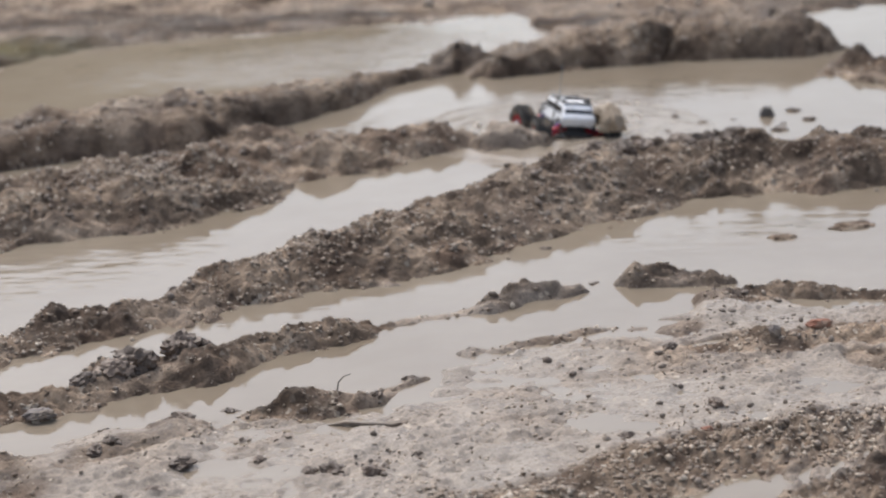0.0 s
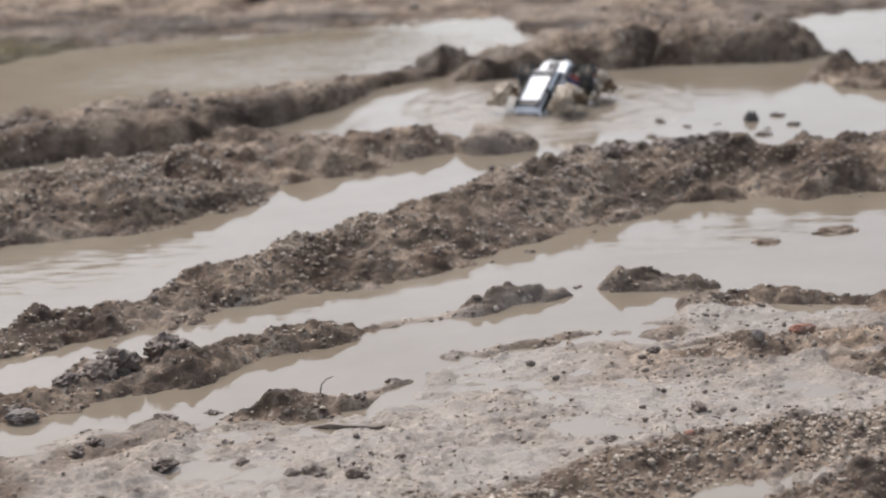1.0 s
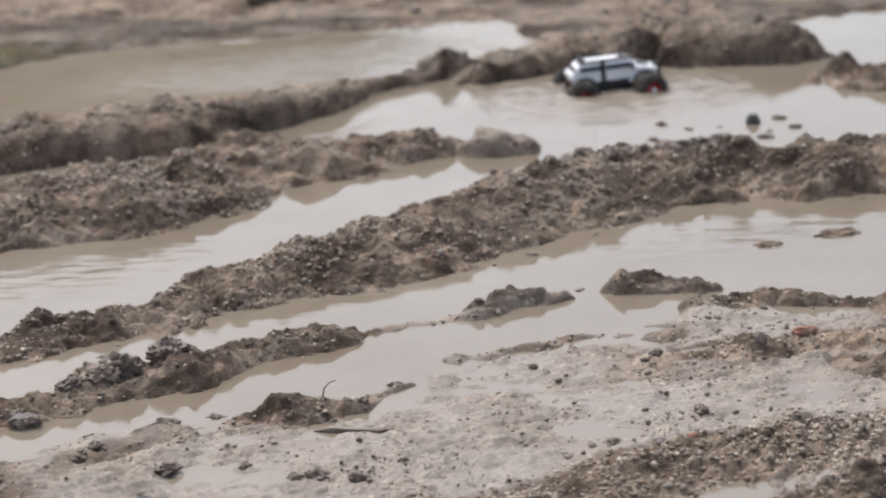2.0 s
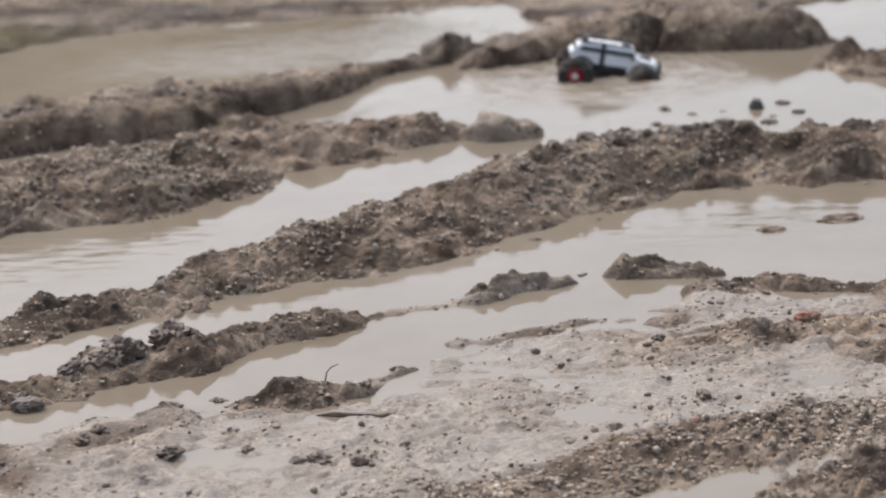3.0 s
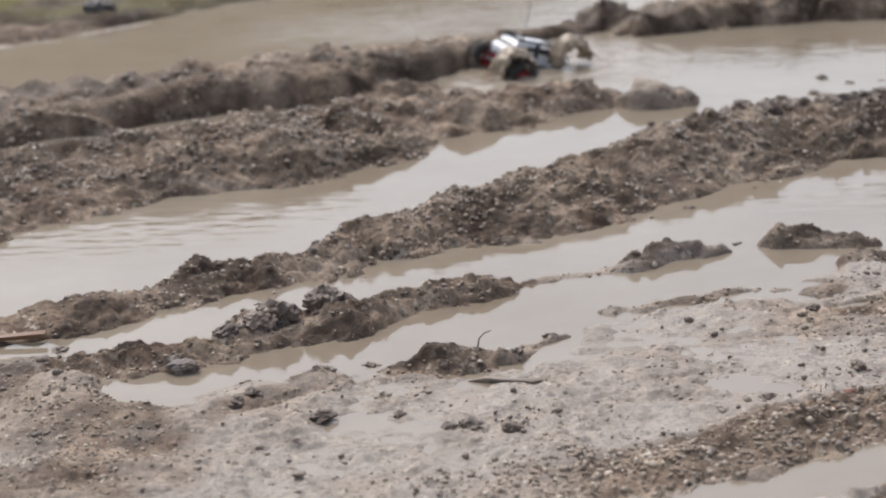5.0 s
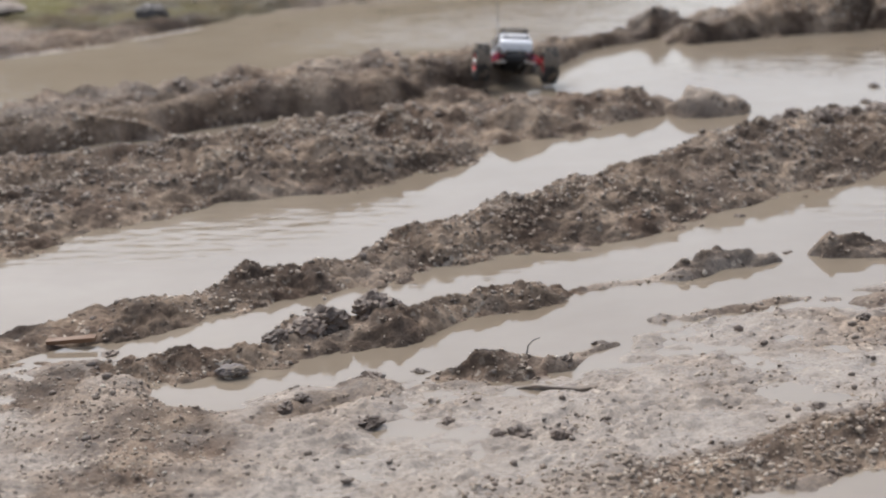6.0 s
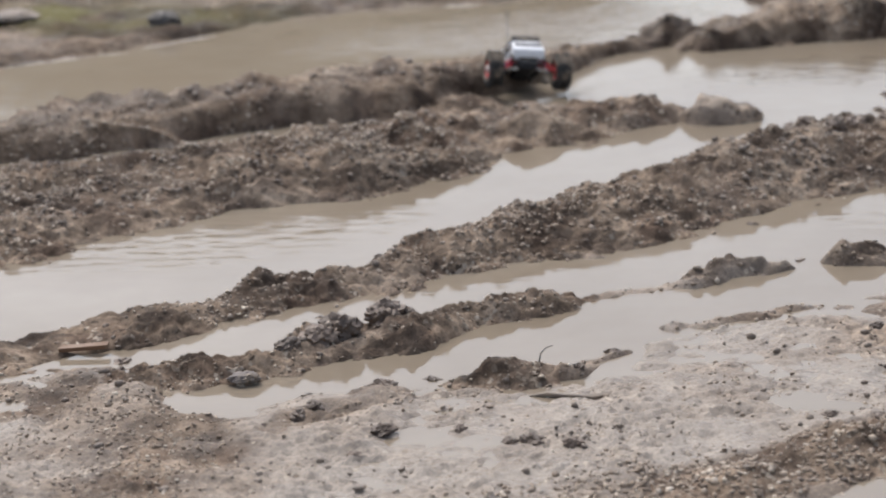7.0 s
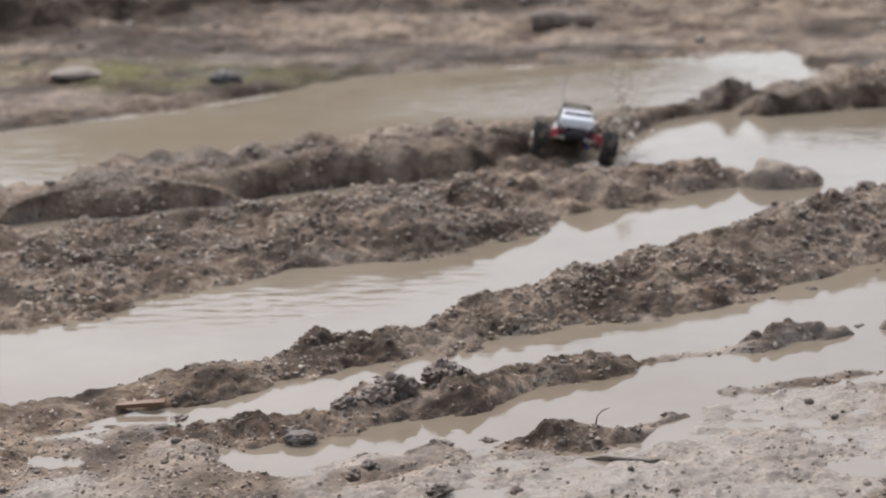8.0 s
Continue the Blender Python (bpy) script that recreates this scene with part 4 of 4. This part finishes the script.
    part("roof_strip", box_bm(0.018, 0.038, -0.037, 0.037, 0.1465, 0.1495, 0.001), BLACK, body, "black strip over the windscreen")
    part("roof_bar", rod_bm([(-0.082, -0.037, 0.146), (-0.086, -0.034, 0.160), (-0.086, 0.034, 0.160), (-0.082, 0.037, 0.146)], 0.0032), BLACK, body, "black bar over the roof's rear")
    part("bonnet_scoop", box_bm(0.066, 0.098, -0.017, 0.017, 0.108, 0.1185, 0.002), BLACK, body, "black bonnet scoop")
    part("chassis", box_bm(-0.112, 0.112, -0.027, 0.027, 0.052, 0.082, 0.004), BLACK, truck, "black chassis tub")
    part("tail_panel", box_bm(-0.121, -0.112, -0.030, 0.030, 0.078, 0.098, 0.002), BLACK, truck, "black rear valance")
    part("front_bumper", rod_bm([(0.112, -0.050, 0.072), (0.152, -0.040, 0.074), (0.152, 0.040, 0.074), (0.112, 0.050, 0.072)], 0.0055), BLACK, truck, "black tubular front bumper")
    part("bull_bar", rod_bm([(0.152, -0.030, 0.074), (0.148, -0.026, 0.106), (0.148, 0.026, 0.106), (0.152, 0.030, 0.074)], 0.0035), BLACK, truck, "black bull bar")
    part("rear_bumper", rod_bm([(-0.112, -0.045, 0.060), (-0.136, -0.036, 0.060), (-0.136, 0.036, 0.060), (-0.112, 0.045, 0.060)], 0.0045), BLACK, truck, "black tubular rear bumper")
    aerial = part("aerial", rod_bm([(-0.032, 0.036, 0.145), (-0.034, 0.037, 0.20), (-0.040, 0.038, 0.25)], 0.0010, 6), plain("aerial_tube", (0.10, 0.14, 0.17), 0.4), truck, "thin dark aerial tube")
    part("aerial_base", rod_bm([(-0.032, 0.036, 0.140), (-0.032, 0.036, 0.152)], 0.004), BLACK, aerial, "black aerial socket")
    for sx in (-1, 1):
        for s in (-1, 1):
            hub = Vector((sx * 0.104, s * 0.100, 0.048))
            arm = rod_bm([(sx * 0.094, s * 0.022, 0.074), (sx * 0.103, s * 0.082, 0.047)], 0.006)
            bmesh.ops.scale(arm, vec=(1.5, 1, 1), space=Matrix.Translation((-sx * 0.095, 0, 0)), verts=arm.verts)
            part("lower_arm", arm, RED, truck, "red suspension arm")
            part("upper_arm", rod_bm([(sx * 0.099, s * 0.024, 0.088), (sx * 0.104, s * 0.080, 0.060)], 0.004), RED, truck, "red upper link")
            shock = part("shock", rod_bm([(sx * 0.080, s * 0.034, 0.092), (sx * 0.090, s * 0.066, 0.054)], 0.0065), BLUE, truck, "blue coil-over damper")
            coil = [(sx * (0.081 + 0.009 * k / 30), s * (0.036 + 0.028 * k / 30) + 0.009 * math.cos(k * 1.25), 0.090 - 0.034 * k / 30 + 0.009 * math.sin(k * 1.25)) for k in range(31)]
            part("spring", rod_bm(coil, 0.0013, 5), CHROME, shock, "steel spring")
            part("drive_shaft", rod_bm([(sx * 0.104, s * 0.030, 0.052), (sx * 0.104, s * 0.082, 0.052)], 0.0035), CHROME, truck, "steel drive shaft")
            tyre = lathe_bm([(0.0255, -0.019), (0.036, -0.0245), (0.046, -0.023), (0.0505, -0.017), (0.0515, 0.0), (0.0505, 0.017), (0.046, 0.023), (0.036, 0.0245), (0.0255, 0.019)], 40)
            for k in range(20):
                for row in (-1, 1):
                    a = 2 * math.pi * (k + (0.25 if row > 0 else 0)) / 20
                    m = Matrix.Rotation(-a, 4, "Y") @ Matrix.Translation((0.0515, row * 0.0115, 0)) @ Matrix.Rotation(row * 0.5, 4, "X") @ Matrix.Diagonal((0.0085, 0.017, 0.0075, 1))
                    bmesh.ops.create_cube(tyre, size=1, matrix=m)
            bmesh.ops.scale(tyre, vec=(0.96, 0.95, 0.96), verts=tyre.verts)
            wheel = part("wheel", tyre, RUBBER, truck, "chunky lugged tyre caked with mud")
            wheel.location = hub
            rim = lathe_bm([(0.0185, s * 0.010), (0.0255, s * 0.021), (0.0268, s * 0.018), (0.0268, -s * 0.018), (0.0245, -s * 0.018)], 28)
            for k in range(5):
                a = 2 * math.pi * k / 5
                m = Matrix.Rotation(a, 4, "Y") @ Matrix.Translation((0.015, s * 0.013, 0)) @ Matrix.Diagonal((0.021, 0.006, 0.009, 1))
                bmesh.ops.create_cube(rim, size=1, matrix=m)
            bmesh.ops.scale(rim, vec=(0.96, 0.95, 0.96), verts=rim.verts)
            part("rim", rim, RED, wheel, "red wheel rim with spokes")
            part("hub_cap", lathe_bm([(0.0005, s * 0.024), (0.009, s * 0.022), (0.012, s * 0.012), (0.012, 0.0), (0.0005, 0.0)], 16), CHROME, wheel, "pale metal hub")
            WHEELS.append((wheel, hub))
    body.scale, body.location = (1.12, 1.0, 0.93), (0.010, 0, 0.004)
    aerial.location.z = -0.006
    return truck


WHEELS = []
truck = build_truck()

# seconds; x, y, z; roll, pitch (down: plus), heading
TRUCK_ROWS = [
    (0.0, 0.385, 6.887, -0.050, 8, 3, 101), (0.5, 0.322, 7.06, -0.034, 0, -14, 91), (0.8, 0.345, 7.14, -0.03, 0, -16, 88), (1.0, 0.42, 7.25, -0.035, -4, -32, 62), (1.2, 0.472, 7.235, -0.03, 0, -12, 45),
    (1.7, 0.58, 7.42, -0.035, 2, -4, 20), (2.3, 0.638, 7.56, -0.051, 0, -2, 2), (2.5, 0.657, 7.545, -0.051, 0, 1, 0), (3.0, 0.582, 7.496, -0.042, 0, 10, -3), (3.3, 0.475, 7.53, -0.038, 0, 15, -3), (3.5, 0.421, 7.565, -0.052, 0, 11, -2),
    (3.8, 0.27, 7.52, -0.038, 0, 3, 3), (4.0, 0.219, 7.484, -0.035, 0, 0, 10), (4.5, -0.022, 7.31, -0.046, 3, 9, 23), (5.0, -0.138, 7.25, -0.058, 9, 17, 37), (5.2, -0.275, 7.06, -0.022, 14, 15, 76),
    (5.7, -0.32, 7.12, -0.018, 9, 20, 98), (6.3, -0.337, 7.185, -0.012, 8, 27, 112), (6.5, -0.332, 7.16, -0.012, 8, 27, 111), (7.0, -0.335, 7.15, -0.013, 8, 27, 110), (7.5, -0.322, 7.16, -0.014, 6, 21, 101), (8.0, -0.364, 7.10, -0.010, 11, 19, 101),
]


loose_things()


# ---- thrown water, in rigid pieces that rise and fall back ----
def spray_material():
    m, n, l, p = material("thrown_muddy_water")
    co = n.new("ShaderNodeTexCoord").outputs["Object"]
    mix = noise_node(n, l, 40, 4, 0.6, co)
    tone = ramp_node(n, l, mix.outputs[0], [(0.3, (0.28, 0.215, 0.150)), (0.6, (0.37, 0.295, 0.215)), (0.8, (0.46, 0.385, 0.30))])
    l.new(tone.outputs[0], p.inputs["Base Color"])
    p.inputs["Roughness"].default_value, p.inputs["IOR"].default_value = 0.12, 1.33
    p.inputs["Transmission Weight"].default_value = 0.15
    return m


SPRAY = spray_material()
# drops of muddy water, the glint of the sky painted in as a paler base
DROPS = plain("muddy_drops_glint", (0.66, 0.58, 0.47), 0.12, 0.0, 0.2)


def drops_bm(count, spread_xyz, small, large, seed, lean=0.0, pale=0):
    rng = random.Random(seed)
    bm = bmesh.new()
    for _ in range(count):
        k = rng.random()
        x, y, z = (rng.gauss(0, 0.5) * spread_xyz[0] + lean * k, rng.gauss(0, 0.5) * spread_xyz[1], k * spread_xyz[2])
        r = small + (large - small) * rng.random() ** 2.2
        m = Matrix.Translation((x, y, z)) @ Euler((rng.random(), rng.random(), 6 * rng.random())).to_matrix().to_4x4() @ Matrix.Diagonal((r * rng.uniform(0.8, 1.3), r * rng.uniform(0.7, 1.0), r * rng.uniform(0.8, 2.0), 1))
        bmesh.ops.create_icosphere(bm, subdivisions=1 if count > 150 else 2, radius=1, matrix=m)
    return bm


def sheet_bm(radius, width, start, end, thick, seed):
    """An arching sheet of thrown water over a wheel: a ragged curved band with thickness."""
    bm = bmesh.new()
    n, k = 30, 12
    outer, inner = [], []
    for i in range(n + 1):
        a = math.radians(start + (end - start) * i / n)
        ro, ri = [], []
        for j in range(k + 1):
            v = j / k - 0.5
            p = Vector((math.cos(a) * 3, v * 4, math.sin(a) * 3 + seed))
            r = radius * (1 + 0.16 * noise.fractal(p, 1, 2, 4) - 0.3 * v * v) * (1 + 0.25 * i / n)
            edge = width * (0.75 + 0.3 * noise.noise(p * 1.3))
            t = thick * max(0.08, math.sin(math.pi * (0.06 + 0.9 * i / n))) * max(0.1, 1 - 4 * v * v)
            for rows, rr in ((ro, r + t), (ri, r)):
                rows.append(bm.verts.new((rr * math.cos(a), edge * v, rr * math.sin(a))))
        outer.append(ro)
        inner.append(ri)
    for i in range(n):
        for j in range(k):
            bm.faces.new((outer[i][j], outer[i][j + 1], outer[i + 1][j + 1], outer[i + 1][j]))
            bm.faces.new((inner[i][j], inner[i + 1][j], inner[i + 1][j + 1], inner[i][j + 1]))
        for j in (0, k):
            bm.faces.new((outer[i][j], outer[i + 1][j], inner[i + 1][j], inner[i][j]))
    for i in (0, n):
        for j in range(k):
            bm.faces.new((outer[i][j], outer[i][j + 1], inner[i][j + 1], inner[i][j]))
    return bm


def truck_pose(t):
    """Where the truck is at a time, between its rows."""
    for a, b in zip(TRUCK_ROWS, TRUCK_ROWS[1:]):
        if a[0] <= t <= b[0]:
            k = (t - a[0]) / (b[0] - a[0])
            return [p + k * (q - p) for p, q in zip(a[1:], b[1:])]
    return list(TRUCK_ROWS[-1][1:])


def wake_mesh():
    bm = bmesh.new()
    rings, sides = 60, 96
    grid = []
    for i in range(rings + 1):
        row = []
        for j in range(sides):
            a = 2 * math.pi * j / sides
            r = 0.03 + 0.47 * i / rings * (1 + 0.28 * noise.noise(Vector((2 * math.cos(a), 2 * math.sin(a), 5))) * i / rings)
            x, y = r * math.cos(a), r * math.sin(a)
            fade = min(1.0, (rings - i) / 26)
            z = 0.0011 * math.sin(r * 95 + 2.5 * noise.noise(Vector((x * 5, y * 5, 0)))) + 0.006 * noise.fractal(Vector((x * 16, y * 16, 3)), 1, 2, 3)
            row.append(bm.verts.new((x, y, 0.003 + (z + 0.003) * fade - 0.006 * (1 - fade))))
        grid.append(row)
    for i in range(rings):
        for j in range(sides):
            bm.faces.new((grid[i][j], grid[i][(j + 1) % sides], grid[i + 1][(j + 1) % sides], grid[i + 1][j]))
    bm.faces.new(grid[0][::-1])
    return bm


def thrown(name, label, bm, group="", kind=""):
    return tagged(part(name, bm, DROPS if kind else SPRAY, None), label, "water", group, kind)


WAKE = tagged(part("wake", wake_mesh(), CHURNED, None), "churned brown water round the truck", "water", kind="stuff")
SHEETS = []
# wheel corner, times in which it stands over the wheel, mesh
for k, (sx, s, out, spans, radius, width, a0, a1, thick) in enumerate([
        (-1, -1, -0.03, [(3.15, 3.75)], 0.080, 0.11, 12, 172, 0.034), (1, -1, 0.0, [(0.25, 1.25), (3.15, 3.75), (4.15, 5.35)], 0.052, 0.10, 4, 176, 0.030),
        (-1, 1, 0.0, [(0.3, 1.25), (2.1, 2.45)], 0.060, 0.075, 20, 165, 0.008), (-1, -1, 0.0, [(0.0, 1.25), (4.2, 5.4)], 0.056, 0.10, 12, 168, 0.020), (1, 1, 0.0, [(0.3, 0.75)], 0.058, 0.06, 30, 140, 0.006),
        (-0.3, -1, 0.0, [(3.2, 3.7)], 0.078, 0.09, 25, 160, 0.034)]):
    sheet = thrown("water_sheet", "arching sheet of brown water over a wheel", sheet_bm(radius, width, a0, a1, thick, k + 3), "thrown water")
    SHEETS.append((sheet, sx, s * 0.1 + out, spans))
# bursts: mesh, place at its top, time it leaves the water, of its top and of its fall
BURSTS = []
for count, size, small, large, seed, top, times, lean in [
        (110, (0.24, 0.10, 0.13), 0.003, 0.010, 1, (0.79, 7.56, 0.085), (2.15, 2.45, 2.75), 0.05), (60, (0.06, 0.06, 0.16), 0.005, 0.016, 2, (0.69, 7.60, 0.06), (1.95, 2.28, 2.5), 0.04),
        (70, (0.10, 0.10, 0.10), 0.005, 0.018, 3, (0.46, 7.60, 0.0), (1.9, 2.25, 2.6), 0.05), (620, (0.030, 0.02, 0.27), 0.001, 0.0036, 4, (-0.215, 7.16, -0.005), (7.45, 7.95, 8.4), 0.01),
        (200, (0.03, 0.03, 0.20), 0.0012, 0.004, 5, (-0.46, 7.22, 0.0), (5.9, 6.3, 6.5), 0.0), (200, (0.03, 0.03, 0.16), 0.0012, 0.004, 9, (-0.44, 7.1, 0.0), (7.35, 7.65, 7.85), 0.0), (70, (0.09, 0.08, 0.09), 0.003, 0.012, 6, (0.50, 6.93, -0.02), (-0.4, 0.1, 0.5), 0.03),
        (70, (0.10, 0.08, 0.08), 0.003, 0.013, 7, (0.22, 6.95, -0.02), (-0.3, 0.2, 0.7), -0.03), (60, (0.10, 0.08, 0.08), 0.003, 0.012, 8, (0.48, 7.22, -0.02), (0.6, 1.05, 1.5), 0.02), (60, (0.08, 0.08, 0.10), 0.003, 0.012, 10, (0.31, 7.62, -0.01), (3.0, 3.4, 3.75), -0.05), (50, (0.05, 0.05, 0.12), 0.003, 0.009, 11, (-0.1, 7.2, -0.01), (4.95, 5.25, 5.6), 0.02), (40, (0.08, 0.06, 0.08), 0.003, 0.010, 12, (-0.24, 7.12, 0.02), (7.6, 8.0, 8.4), 0.04)]:
    BURSTS.append((thrown("splash", "burst of muddy drops thrown up by a wheel", drops_bm(count, size, small, large, seed, lean), "splashes", "stuff"), top, times))


def motions():
    walk(truck, [(t, pose(*row)) for t, *row in TRUCK_ROWS])
    for wheel, hub in WHEELS:
        steer = 14 if hub.x > 0 else 0
        walk(wheel, [(0.1 * k, pose(*hub, 0, 0, steer) @ pose(0, 0, 0, 0, 75 * k, 0)) for k in range(81)])
    steps = [0.1 * k for k in range(81)]
    rows = []
    for t in steps:
        x, y, z, roll, pitch, turn = truck_pose(min(t, 4.7))
        rows.append((t, pose(x, y, -0.03 * min(1.0, max(0.0, t - 5.0)), 0, 0, 0.5 * turn)))
    walk(WAKE, rows)
    for sheet, sx, s, spans in SHEETS:
        rows = []
        for t in steps:
            x, y, z, roll, pitch, turn = truck_pose(t)
            up = max(min(1.0, (t - a) / 0.15 + 1 if a <= 0 else (t - a) / 0.15, (b - t) / 0.15) for a, b in spans)
            place = pose(x, y, 0.0, 0, 0, turn) @ pose(sx * 0.104, s, 0.012 - 0.22 * (1 - max(0.0, up)))
            rows.append((t, place))
        walk(sheet, rows)
    for burst, top, (begin, peak, end) in BURSTS:
        rows = []
        for t in steps:
            k = (t - peak) / ((end - peak) if t > peak else (peak - begin))
            drop = 0.36 * min(1.0, k * k)
            rows.append((t, pose(top[0] + 0.02 * max(-1.0, min(1.0, k)), top[1], top[2] - drop)))
        walk(burst, rows)


motions()
